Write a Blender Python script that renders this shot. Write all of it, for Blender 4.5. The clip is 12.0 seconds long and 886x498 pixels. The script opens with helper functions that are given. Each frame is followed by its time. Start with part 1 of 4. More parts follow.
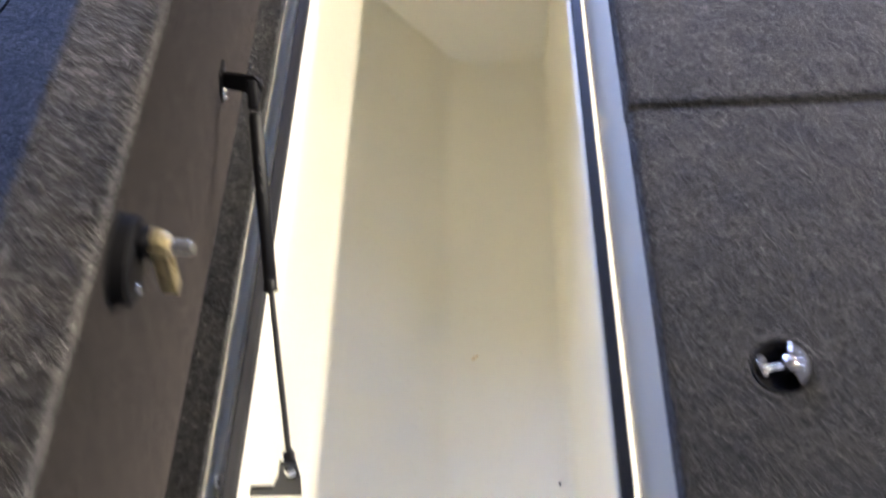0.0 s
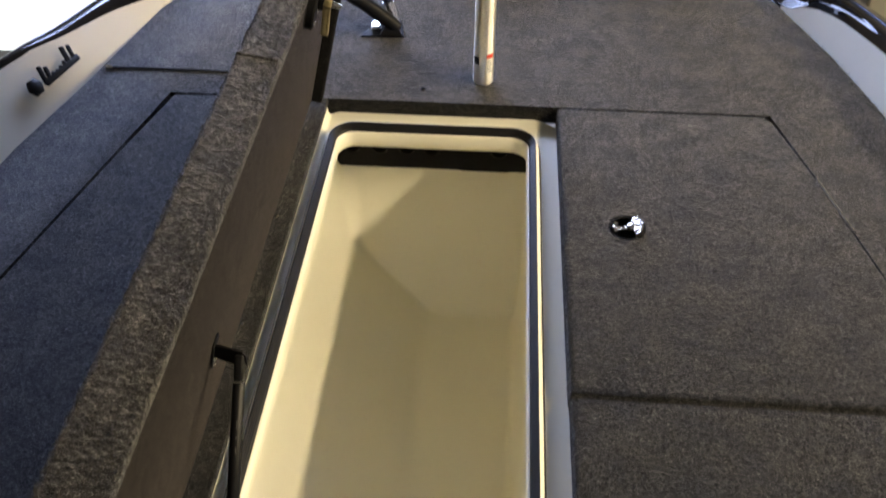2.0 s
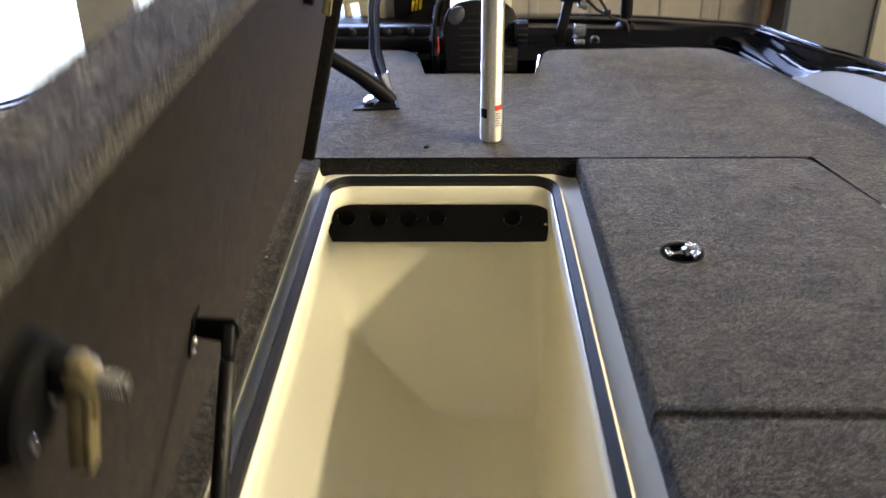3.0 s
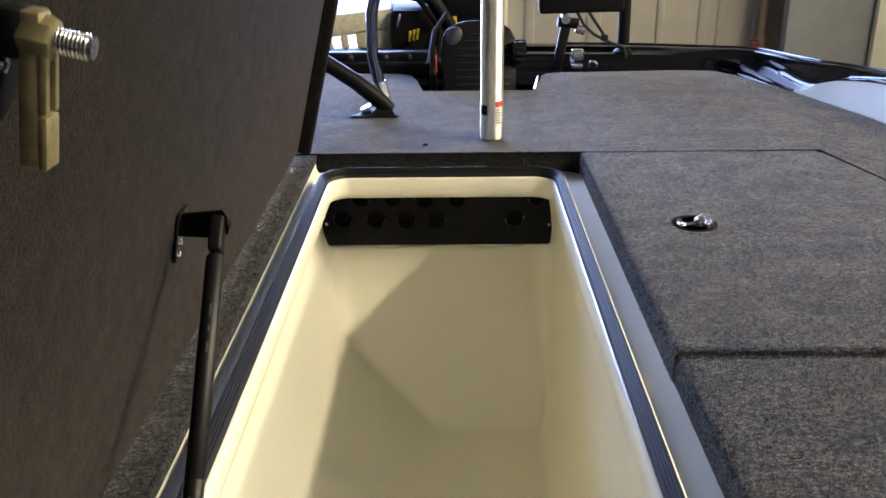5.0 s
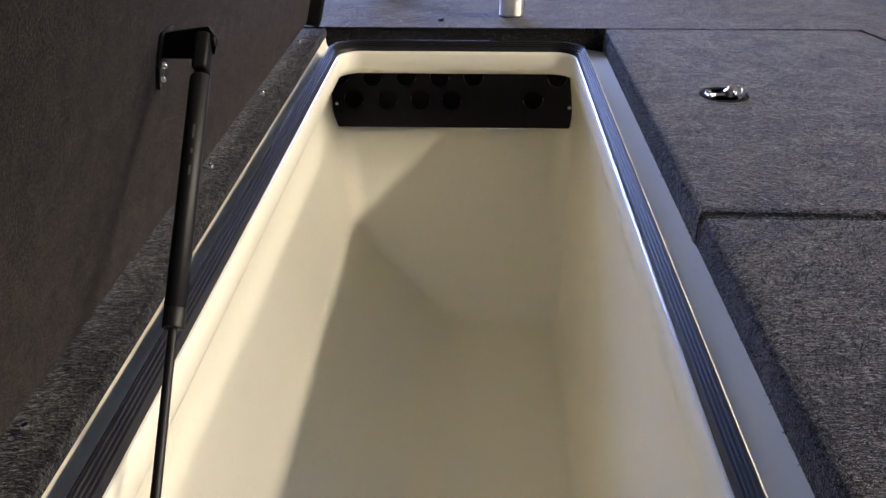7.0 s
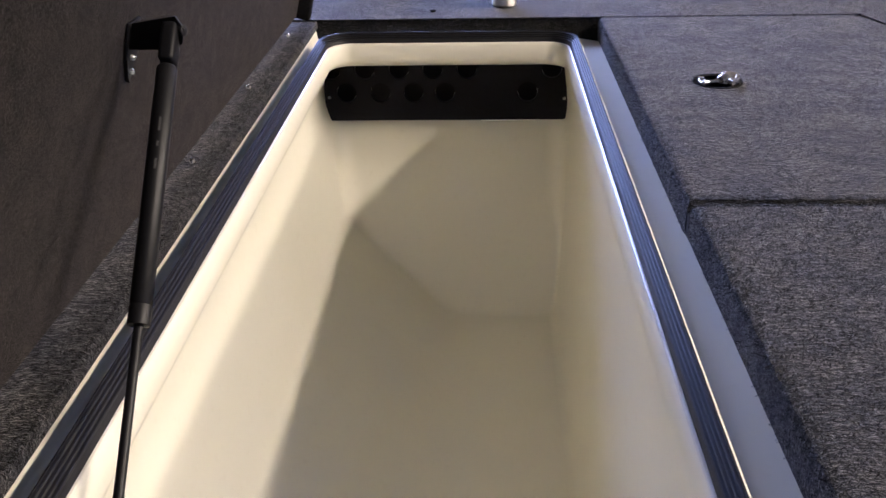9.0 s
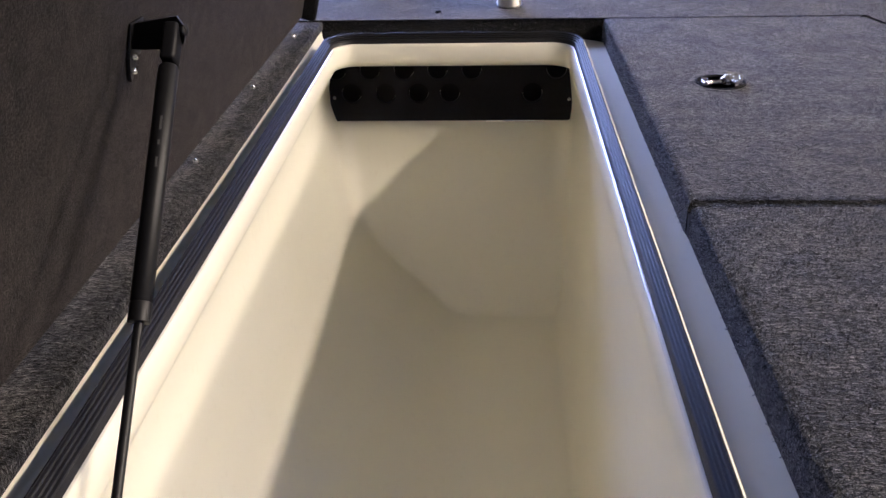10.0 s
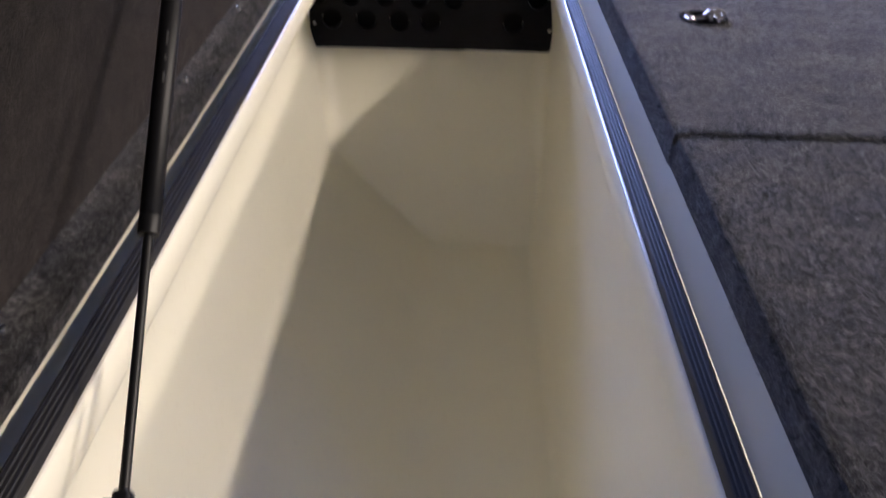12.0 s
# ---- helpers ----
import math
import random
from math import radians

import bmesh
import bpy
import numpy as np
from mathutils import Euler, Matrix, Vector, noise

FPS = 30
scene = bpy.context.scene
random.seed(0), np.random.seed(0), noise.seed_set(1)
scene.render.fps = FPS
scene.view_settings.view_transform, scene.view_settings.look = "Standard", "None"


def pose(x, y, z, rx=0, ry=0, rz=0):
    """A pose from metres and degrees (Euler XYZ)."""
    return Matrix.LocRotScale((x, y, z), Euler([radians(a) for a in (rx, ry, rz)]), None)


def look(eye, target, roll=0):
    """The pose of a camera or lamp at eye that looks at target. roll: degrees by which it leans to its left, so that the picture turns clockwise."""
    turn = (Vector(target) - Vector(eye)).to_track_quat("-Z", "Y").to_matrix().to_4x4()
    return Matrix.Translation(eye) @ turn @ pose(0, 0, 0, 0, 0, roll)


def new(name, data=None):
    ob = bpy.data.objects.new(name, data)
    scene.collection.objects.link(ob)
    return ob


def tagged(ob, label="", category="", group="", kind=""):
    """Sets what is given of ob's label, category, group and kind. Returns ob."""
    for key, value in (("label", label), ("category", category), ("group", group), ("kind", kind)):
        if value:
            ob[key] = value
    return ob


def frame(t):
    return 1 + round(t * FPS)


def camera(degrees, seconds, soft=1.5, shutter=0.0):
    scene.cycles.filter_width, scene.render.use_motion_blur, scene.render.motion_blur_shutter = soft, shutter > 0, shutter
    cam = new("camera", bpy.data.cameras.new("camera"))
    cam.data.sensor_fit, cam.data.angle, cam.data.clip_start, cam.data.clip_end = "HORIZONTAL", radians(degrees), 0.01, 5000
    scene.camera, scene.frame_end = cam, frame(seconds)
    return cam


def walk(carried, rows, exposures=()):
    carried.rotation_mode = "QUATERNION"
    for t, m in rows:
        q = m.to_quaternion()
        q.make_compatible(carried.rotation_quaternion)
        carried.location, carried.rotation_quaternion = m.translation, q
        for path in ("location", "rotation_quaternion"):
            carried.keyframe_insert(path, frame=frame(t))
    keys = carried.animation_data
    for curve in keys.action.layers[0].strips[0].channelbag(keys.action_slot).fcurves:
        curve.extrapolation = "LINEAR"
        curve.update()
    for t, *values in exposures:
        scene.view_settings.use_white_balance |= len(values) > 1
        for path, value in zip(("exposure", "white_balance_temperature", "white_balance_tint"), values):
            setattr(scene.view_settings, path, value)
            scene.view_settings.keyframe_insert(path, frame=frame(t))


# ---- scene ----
cam = camera(52.3, 12.0, shutter=0.9)
PATH = [
    (0, (0.02, -0.069, 1.133), (-0.115, 1.073, -0.503), -7.3),
    (0.2, (0.069, -0.114, 1.13), (-0.103, 1.024, -0.506), -9.6),
    (0.5, (-0.028, -0.159, 1.162), (0.108, 0.916, -0.519), 4.4),
    (0.6, (0.003, -0.203, 1.152), (0.134, 0.89, -0.517), 3.4),
    (1, (-0.014, -0.214, 1.21), (0.074, 0.943, -0.418), 2.1),
    (1.5, (0.044, -0.142, 1.303), (-0.037, 1.231, -0.148), -0.2),
    (2, (0.066, -0.099, 1.357), (-0.033, 1.382, 0.015), 0.2),
    (2.4, (0.031, -0.085, 1.26), (-0.059, 1.449, -0.019), -0.2),
    (2.5, (0.021, -0.075, 1.203), (-0.08, 1.487, -0.042), -1.2),
    (3, (-0.049, -0.059, 0.842), (-0.087, 1.705, -0.1), -0.6),
    (3.1, (-0.046, -0.07, 0.797), (-0.105, 1.712, -0.108), -1.3),
    (3.2, (-0.045, -0.075, 0.764), (-0.12, 1.726, -0.102), -2.1),
    (5, (-0.065, -0.084, 0.601), (-0.09, 1.767, -0.156), -0.7),
    (5.2, (-0.064, -0.103, 0.592), (-0.103, 1.748, -0.164), -1.0),
    (5.5, (-0.067, -0.091, 0.588), (-0.095, 1.748, -0.197), -0.8),
    (6, (-0.068, -0.095, 0.541), (-0.14, 1.727, -0.281), 0.1),
    (6.5, (-0.064, -0.069, 0.495), (-0.146, 1.727, -0.383), 0.9),
    (7, (-0.051, -0.05, 0.483), (-0.119, 1.729, -0.428), -0.2),
    (7.5, (-0.053, -0.049, 0.482), (-0.121, 1.73, -0.429), -0.3),
    (9.5, (-0.011, -0.027, 0.467), (-0.107, 1.745, -0.454), -1.6),
    (10, (-0.01, -0.035, 0.469), (-0.117, 1.739, -0.448), -1.4),
    (10.5, (-0.018, -0.034, 0.466), (-0.122, 1.741, -0.45), -0.9),
    (11, (-0.036, -0.033, 0.459), (-0.133, 1.734, -0.473), -0.2),
    (11.5, (-0.038, -0.03, 0.457), (-0.111, 1.73, -0.491), 0.3),
    (12, (-0.046, -0.067, 0.472), (-0.064, 1.638, -0.572), 1.3),
]
EXPOSURE = [(0.0, 0.61, 5700, 17), (0.5, 0.39, 5750, 17), (1.5, 0.53, 5950, 20), (2.0, -0.25, 7200, 9), (2.5, -0.25, 7250, 10), (3.0, -0.02, 6800, 8), (5.0, -0.05, 6350, 9), (6.5, -0.01, 6250, 10), (7.0, -0.37, 5850, 18), (9.5, -0.3, 5750, 24), (11.0, -0.30, 5750, 24), (11.5, -0.3, 5750, 25), (12.0, -0.61, 5650, 24)]
walk(cam, [(t, look(eye, target, roll)) for t, eye, target, roll in PATH], EXPOSURE)

# ---- world and light ----
world = bpy.data.worlds.new("world")
world.use_nodes = True
scene.world = world
wn = world.node_tree.nodes
sky = wn.new("ShaderNodeTexSky")
sky.sky_type, sky.sun_disc = "NISHITA", False
sky.sun_elevation, sky.sun_rotation = radians(38), radians(-20)
world.node_tree.links.new(sky.outputs[0], wn["Background"].inputs[0])
wn["Background"].inputs[1].default_value = 0.1


def area(name, eye, target, sx, sy, watts, color, spread=180):
    data = bpy.data.lights.new(name, "AREA")
    data.shape, data.size, data.size_y, data.energy, data.color = "RECTANGLE", sx, sy, watts, color
    data.spread = radians(spread)
    ob = new(name, data)
    ob.matrix_world = look(eye, target)
    return ob


WARM, DAY = (1.0, 0.86, 0.61), (0.40, 0.53, 1.0)
area("shop_lamp", (3.0, 0.15, 2.51), (-0.1, 0.20, 0.0), 1.90, 0.16, 92, WARM, 120)
area("far_shop_lamp", (4.60, 2.10, 1.86), (-0.1, 0.90, 0.0), 1.90, 0.20, 100, WARM, 120)
area("daylight_opening_lamp", (-0.79, 4.78, 0.90), (-0.40, 1.6, 0.0), 1.88, 2.0, 204, DAY, 120)
# unseen fill light, added only to brighten the front wall
area("wall_fill", (3.4, 1.3, 2.7), (0.8, 4.4, 0.2), 1.2, 0.2, 27, WARM, 84)
area("daylight_door_lamp", (-3.3, 4.78, 0.6), (-1.2, 1.2, 0.0), 2.4, 2.6, 3, DAY, 140)


# ---- materials ----
def material(name):
    m = bpy.data.materials.new(name)
    m.use_nodes = True
    return m, m.node_tree, m.node_tree.nodes["Principled BSDF"]


def link(tree, a, b):
    tree.links.new(a, b)


def noise_node(tree, scale, detail=4.0, rough=0.6, coords="Object", stretch=None):
    tc = tree.nodes.new("ShaderNodeTexCoord")
    n = tree.nodes.new("ShaderNodeTexNoise")
    n.inputs["Scale"].default_value, n.inputs["Detail"].default_value, n.inputs["Roughness"].default_value = scale, detail, rough
    if stretch:
        mp = tree.nodes.new("ShaderNodeMapping")
        mp.inputs["Scale"].default_value = stretch
        link(tree, tc.outputs[coords], mp.inputs[0])
        link(tree, mp.outputs[0], n.inputs["Vector"])
    else:
        link(tree, tc.outputs[coords], n.inputs["Vector"])
    return n


def ramp(tree, source, stops):
    r = tree.nodes.new("ShaderNodeValToRGB")
    while len(r.color_ramp.elements) < len(stops):
        r.color_ramp.elements.new(0.5)
    for e, (p, c) in zip(r.color_ramp.elements, stops):
        e.position, e.color = p, (*c, 1)
    link(tree, source, r.inputs[0])
    return r


def mix(tree, kind, a, b, factor=1.0):
    m = tree.nodes.new("ShaderNodeMix")
    m.data_type, m.blend_type = "RGBA", kind
    m.inputs[0].default_value = factor
    for value, socket in ((a, m.inputs[6]), (b, m.inputs[7])):
        if isinstance(value, tuple):
            socket.default_value = (*value, 1)
        else:
            link(tree, value, socket)
    return m.outputs[2]


def bump(tree, shader, height, distance, strength=1.0, below=None):
    b = tree.nodes.new("ShaderNodeBump")
    b.inputs["Distance"].default_value, b.inputs["Strength"].default_value = distance, strength
    link(tree, height, b.inputs["Height"])
    if below:
        link(tree, below, b.inputs["Normal"])
    link(tree, b.outputs[0], shader.inputs["Normal"])
    return b.outputs[0]


def carpet(name, dark, mid, light, fine=300.0, sheen=0.75, relief=1.0):
    """Heathered marine carpet: tangled fibres of three greys, soft clumps and worn patches."""
    m, tree, sh = material(name)
    fibre = noise_node(tree, fine, 3.0, 0.75, stretch=(0.42, 1.0, 1.0))
    cols = ramp(tree, fibre.outputs["Fac"], ((0.30, dark), (0.50, mid), (0.72, light)))
    clump = noise_node(tree, 70.0, 5.0, 0.75, stretch=(0.7, 1.1, 1.0))
    shade = ramp(tree, clump.outputs["Fac"], ((0.34, (0.66, 0.66, 0.67)), (0.66, (1.28, 1.26, 1.24))))
    worn = noise_node(tree, 13.0, 6.0, 0.70, stretch=(0.8, 1.1, 1.0))
    wear = ramp(tree, worn.outputs["Fac"], ((0.38, (0.80, 0.81, 0.85)), (0.62, (1.20, 1.17, 1.11))))
    c = mix(tree, "MULTIPLY", cols.outputs[0], shade.outputs[0])
    c = mix(tree, "MULTIPLY", c, wear.outputs[0])
    link(tree, c, sh.inputs["Base Color"])
    glint = ramp(tree, fibre.outputs["Fac"], ((0.34, (0.10, 0.10, 0.11)), (0.50, (0.45, 0.45, 0.46)), (0.68, (0.95, 0.93, 0.90))))
    link(tree, mix(tree, "MULTIPLY", mix(tree, "MULTIPLY", glint.outputs[0], shade.outputs[0]), wear.outputs[0]), sh.inputs["Sheen Tint"])
    sh.inputs["Roughness"].default_value = 0.95
    sh.inputs["Specular IOR Level"].default_value = 0.15
    sh.inputs["Sheen Weight"].default_value = sheen
    sh.inputs["Sheen Roughness"].default_value = 0.45
    low = bump(tree, sh, clump.outputs["Fac"], 0.006 * relief, 0.8)
    bump(tree, sh, fibre.outputs["Fac"], 0.003 * relief, 1.0, low)
    return m


def felt(name, dark, mid, light):
    """Thin needled felt: fine even grain, faint mottling, hardly any relief."""
    m, tree, sh = material(name)
    grain = noise_node(tree, 430.0, 3.0, 0.7)
    cols = ramp(tree, grain.outputs["Fac"], ((0.28, dark), (0.50, mid), (0.74, light)))
    blot = noise_node(tree, 34.0, 5.0, 0.72)
    shade = ramp(tree, blot.outputs["Fac"], ((0.32, (0.74, 0.76, 0.79)), (0.68, (1.26, 1.23, 1.20))))
    c = mix(tree, "MULTIPLY", cols.outputs[0], shade.outputs[0])
    link(tree, c, sh.inputs["Base Color"])
    sh.inputs["Roughness"].default_value = 0.95
    sh.inputs["Specular IOR Level"].default_value = 0.12
    sh.inputs["Sheen Weight"].default_value, sh.inputs["Sheen Roughness"].default_value = 0.15, 0.5
    glint = ramp(tree, grain.outputs["Fac"], ((0.30, (0.18, 0.16, 0.16)), (0.50, (0.60, 0.53, 0.51)), (0.70, (1.0, 0.90, 0.87))))
    link(tree, mix(tree, "MULTIPLY", glint.outputs[0], shade.outputs[0]), sh.inputs["Sheen Tint"])
    bump(tree, sh, grain.outputs["Fac"], 0.0018, 0.9)
    return m


def pile(name, dark, mid, light, sheen=1.0):
    """Loose fibres: each strand has a tone of its own, in clumps, over broad worn patches; the sheen follows the yarn."""
    m, tree, sh = material(name)
    geo = tree.nodes.new("ShaderNodeNewGeometry")
    brown = tuple(v * k for v, k in zip(mid, (1.14, 1.0, 0.86)))
    cols = ramp(tree, geo.outputs["Random Per Island"], ((0.0, dark), (0.35, brown), (0.65, mid), (1.0, light)))
    glint = ramp(tree, geo.outputs["Random Per Island"], ((0.0, (0.06, 0.06, 0.075)), (0.30, (0.42, 0.425, 0.44)), (0.62, (0.72, 0.77, 0.85)), (1.0, (0.97, 0.99, 1.0))))
    clump = noise_node(tree, 130.0, 4.0, 0.75, stretch=(0.62, 1.1, 1.0))
    shade = ramp(tree, clump.outputs["Fac"], ((0.36, (0.42, 0.43, 0.45)), (0.50, (1.0, 1.0, 1.0)), (0.66, (1.95, 1.93, 1.88))))
    worn = noise_node(tree, 13.0, 6.0, 0.72, stretch=(0.8, 1.1, 1.0))
    wear = ramp(tree, worn.outputs["Fac"], ((0.38, (0.80, 0.82, 0.87)), (0.62, (1.22, 1.18, 1.11))))
    over = mix(tree, "MULTIPLY", shade.outputs[0], wear.outputs[0])
    link(tree, mix(tree, "MULTIPLY", cols.outputs[0], over), sh.inputs["Base Color"])
    link(tree, mix(tree, "MULTIPLY", glint.outputs[0], over), sh.inputs["Sheen Tint"])
    sh.inputs["Roughness"].default_value = 0.75
    sh.inputs["Sheen Weight"].default_value, sh.inputs["Sheen Roughness"].default_value = sheen, 0.32
    sh.inputs["Specular IOR Level"].default_value = 0.25
    return m


def gelcoat(name, colour, rough=0.22, stain=0.06, coat=0.25):
    m, tree, sh = material(name)
    big = noise_node(tree, 3.0, 3.0, 0.55)
    tone = ramp(tree, big.outputs["Fac"], ((0.3, tuple(v * (1 - stain) for v in colour)), (0.7, colour)))
    speck = noise_node(tree, 70.0, 2.0, 0.5)
    dirt = ramp(tree, speck.outputs["Fac"], ((0.22, (0.97, 0.965, 0.955)), (0.40, (1, 1, 1))))
    link(tree, mix(tree, "MULTIPLY", tone.outputs[0], dirt.outputs[0]), sh.inputs["Base Color"])
    sh.inputs["Roughness"].default_value = rough
    sh.inputs["Coat Weight"].default_value, sh.inputs["Coat Roughness"].default_value = coat, 0.12
    sh.inputs["Specular IOR Level"].default_value = 0.35
    wave = noise_node(tree, 9.0, 2.0, 0.5)
    bump(tree, sh, wave.outputs["Fac"], 0.004, 0.35)
    return m


def plain(name, colour, rough=0.5, metal=0.0, grain=0.0, scale=120.0, vary=0.15):
    m, tree, sh = material(name)
    n = noise_node(tree, scale, 3.0, 0.6)
    t = ramp(tree, n.outputs["Fac"], ((0.3, tuple(v * (1 - vary) for v in colour)), (0.7, tuple(min(1, v * (1 + vary)) for v in colour))))
    link(tree, t.outputs[0], sh.inputs["Base Color"])
    sh.inputs["Roughness"].default_value, sh.inputs["Metallic"].default_value = rough, metal
    if grain:
        bump(tree, sh, n.outputs["Fac"], grain, 0.6)
    return m


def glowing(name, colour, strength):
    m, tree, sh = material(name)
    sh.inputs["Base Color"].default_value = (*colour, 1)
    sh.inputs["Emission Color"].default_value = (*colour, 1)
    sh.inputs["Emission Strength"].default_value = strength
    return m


CARPET = carpet("charcoal_carpet", (0.0017, 0.0020, 0.0023), (0.0063, 0.0067, 0.0076), (0.0201, 0.0205, 0.0201))
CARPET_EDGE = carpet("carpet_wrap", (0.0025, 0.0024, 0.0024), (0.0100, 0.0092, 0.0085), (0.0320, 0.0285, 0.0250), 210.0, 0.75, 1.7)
END_WRAP = carpet("end_wrap", (0.006, 0.006, 0.0065), (0.011, 0.0105, 0.0105), (0.020, 0.018, 0.017), 380.0, 0.03)
FELT = felt("lid_felt", (0.0005, 0.0004, 0.0004), (0.0028, 0.0024, 0.0024), (0.0100, 0.0084, 0.0080))
PILE = pile("charcoal_pile", (0.0016, 0.0017, 0.0021), (0.0066, 0.0071, 0.0081), (0.0415, 0.0421, 0.0421))
LEDGE_CARPET = carpet("ledge_carpet", (0.0011, 0.0012, 0.0013), (0.0042, 0.0042, 0.0043), (0.0124, 0.0117, 0.0108), 300.0, 0.5)
LEDGE_PILE = pile("ledge_pile", (0.0018, 0.0018, 0.0021), (0.0077, 0.0077, 0.0081), (0.0307, 0.0292, 0.0267), 0.5)
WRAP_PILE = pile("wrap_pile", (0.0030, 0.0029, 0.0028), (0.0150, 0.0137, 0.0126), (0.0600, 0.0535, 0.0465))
# paler strands: the window light on the lid's rim is put into their colour
LIT_RIM_PILE = pile("window_lit_edge_pile", (0.012, 0.012, 0.012), (0.050, 0.049, 0.048), (0.150, 0.145, 0.135))
CREAM = gelcoat("cream_gelcoat", (0.84, 0.813, 0.68), 0.34, 0.04, 0.08)
POLISHED_CREAM = gelcoat("polished_cream_gelcoat", (0.84, 0.813, 0.70), 0.24, 0.04, 0.25)
HULL_CREAM = gelcoat("hull_cream_gelcoat", (0.76, 0.68, 0.53), 0.5, 0.06, 0.0)
BLACK_GEL = gelcoat("black_gelcoat", (0.006, 0.006, 0.008), 0.06, 0.2)
RUBBER = plain("black_rubber", (0.012, 0.012, 0.014), 0.52, 0.0, 0.0006, 300.0)
RUBBER.node_tree.nodes["Principled BSDF"].inputs["Specular IOR Level"].default_value = 0.3
BLACK_PLASTIC = plain("black_plastic", (0.009, 0.009, 0.0105), 0.42, 0.0, 0.0004, 260.0)
HOLDER_PLASTIC = plain("holder_plastic", (0.0085, 0.0080, 0.0105), 0.5, 0.0, 0.0005, 160.0)
CUP_BLACK = plain("matt_black_cup", (0.004, 0.004, 0.005), 0.7)
# near-black: the shade deep in the holes is put into this colour
TUBE_SHADE = plain("shaded_tube_bore", (0.0015, 0.0015, 0.002), 0.9)
for dull in (HOLDER_PLASTIC, TUBE_SHADE, CUP_BLACK, BLACK_PLASTIC):
    dull.node_tree.nodes["Principled BSDF"].inputs["Specular IOR Level"].default_value = 0.12
BLACK_PAINT = plain("black_satin_paint", (0.006, 0.006, 0.007), 0.46, 0.0, 0.0003, 140.0)
BLACK_PAINT.node_tree.nodes["Principled BSDF"].inputs["Specular IOR Level"].default_value = 0.3
CHROME = plain("chrome", (0.80, 0.80, 0.82), 0.09, 1.0, 0.0, 60.0, 0.05)
SATIN_CHROME = plain("satin_chrome", (0.80, 0.78, 0.74), 0.24, 1.0, 0.0012, 140.0, 0.05)
LATCH_CHROME = plain("wavy_chrome", (0.80, 0.75, 0.69), 0.13, 1.0, 0.0075, 75.0, 0.05)
DARK_CHROME = plain("dark_chrome", (0.14, 0.15, 0.19), 0.08, 1.0, 0.0, 60.0, 0.1)
STEEL = plain("stainless_steel", (0.62, 0.61, 0.58), 0.22, 1.0, 0.0002, 300.0, 0.08)
ALUMINIUM = plain("brushed_aluminium", (0.90, 0.86, 0.78), 0.34, 1.0, 0.0004, 160.0, 0.08)
tangent = ALUMINIUM.node_tree.nodes.new("ShaderNodeTangent")
tangent.direction_type, tangent.axis = "RADIAL", "Z"
link(ALUMINIUM.node_tree, tangent.outputs[0], ALUMINIUM.node_tree.nodes["Principled BSDF"].inputs["Tangent"])
ALUMINIUM.node_tree.nodes["Principled BSDF"].inputs["Anisotropic"].default_value = 0.8
ALUMINIUM.node_tree.nodes["Principled BSDF"].inputs["Anisotropic Rotation"].default_value = 0.25
ALUMINIUM.node_tree.nodes["Principled BSDF"].inputs["Roughness"].default_value = 0.45
BRASS = plain("zinc_brass", (0.30, 0.25, 0.135), 0.5, 0.7, 0.0006, 90.0, 0.25)
WHITE_LABEL = plain("white_label", (0.75, 0.74, 0.70), 0.5)
RED_LABEL = plain("red_label", (0.60, 0.06, 0.03), 0.5)
DULL_RED = plain("dull_red_paint", (0.20, 0.05, 0.035), 0.6)
STAIN = plain("faint_brown_stain", (0.72, 0.62, 0.42), 0.5, 0.0, 0.0, 400.0, 0.2)
GREY_INK = plain("grey_ink", (0.18, 0.18, 0.18), 0.6)
FAINT_PRINT = plain("faint_grey_print", (0.045, 0.045, 0.045), 0.6)
YELLOW = plain("yellow_print", (0.80, 0.55, 0.02), 0.5)
CREAM_PAINT = plain("cream_painted_steel", (0.80, 0.73, 0.53), 0.45, 0.0, 0.0006, 60.0)
DARK_CEILING = plain("dark_ceiling", (0.16, 0.155, 0.145), 0.8, 0.0, 0.002, 9.0)
SIDE_WALL = plain("side_wall_paint", (0.48, 0.46, 0.42), 0.8, 0.0, 0.002, 9.0)
RIBBED = plain("beige_sheet_metal", (0.42, 0.39, 0.33), 0.5, 0.0, 0.0010, 7.0, 0.08)
WHITE_WALL = plain("cream_white_wall", (0.80, 0.76, 0.62), 0.7, 0.0, 0.001, 14.0, 0.05)
GREY_LEAF = plain("pale_grey_paint", (0.22, 0.23, 0.25), 0.6, 0.0, 0.001, 9.0, 0.08)
CONCRETE = plain("concrete", (0.22, 0.21, 0.20), 0.8, 0.0, 0.003, 6.0, 0.2)
COPPER = plain("dull_copper_pipe", (0.34, 0.24, 0.16), 0.5, 0.3, 0.001, 40.0)
BLUE_GREY = plain("blue_grey_plastic", (0.05, 0.055, 0.07), 0.35)
# outdoor daylight put into the material as an even glow
OUTSIDE = glowing("daylight_glow", (0.88, 0.94, 1.0), 1.15)


# ---- mesh helpers ----
def part(name, bm, mat, parent=None, label="", smooth=40.0):
    """Links a bmesh as one mesh object, under a thing or a part."""
    bmesh.ops.recalc_face_normals(bm, faces=bm.faces[:])
    data = bpy.data.meshes.new(name)
    bm.to_mesh(data)
    bm.free()
    for m in mat if isinstance(mat, (list, tuple)) else [mat]:
        data.materials.append(m)
    if smooth:
        data.shade_smooth()
        data.set_sharp_from_angle(angle=radians(smooth))
    ob = new(name, data)
    if parent:
        ob.parent = parent
    if label:
        ob["label"] = label
    return ob


def thing(name, label, category, group="", kind=""):
    return tagged(new(name), label, category, group, kind)


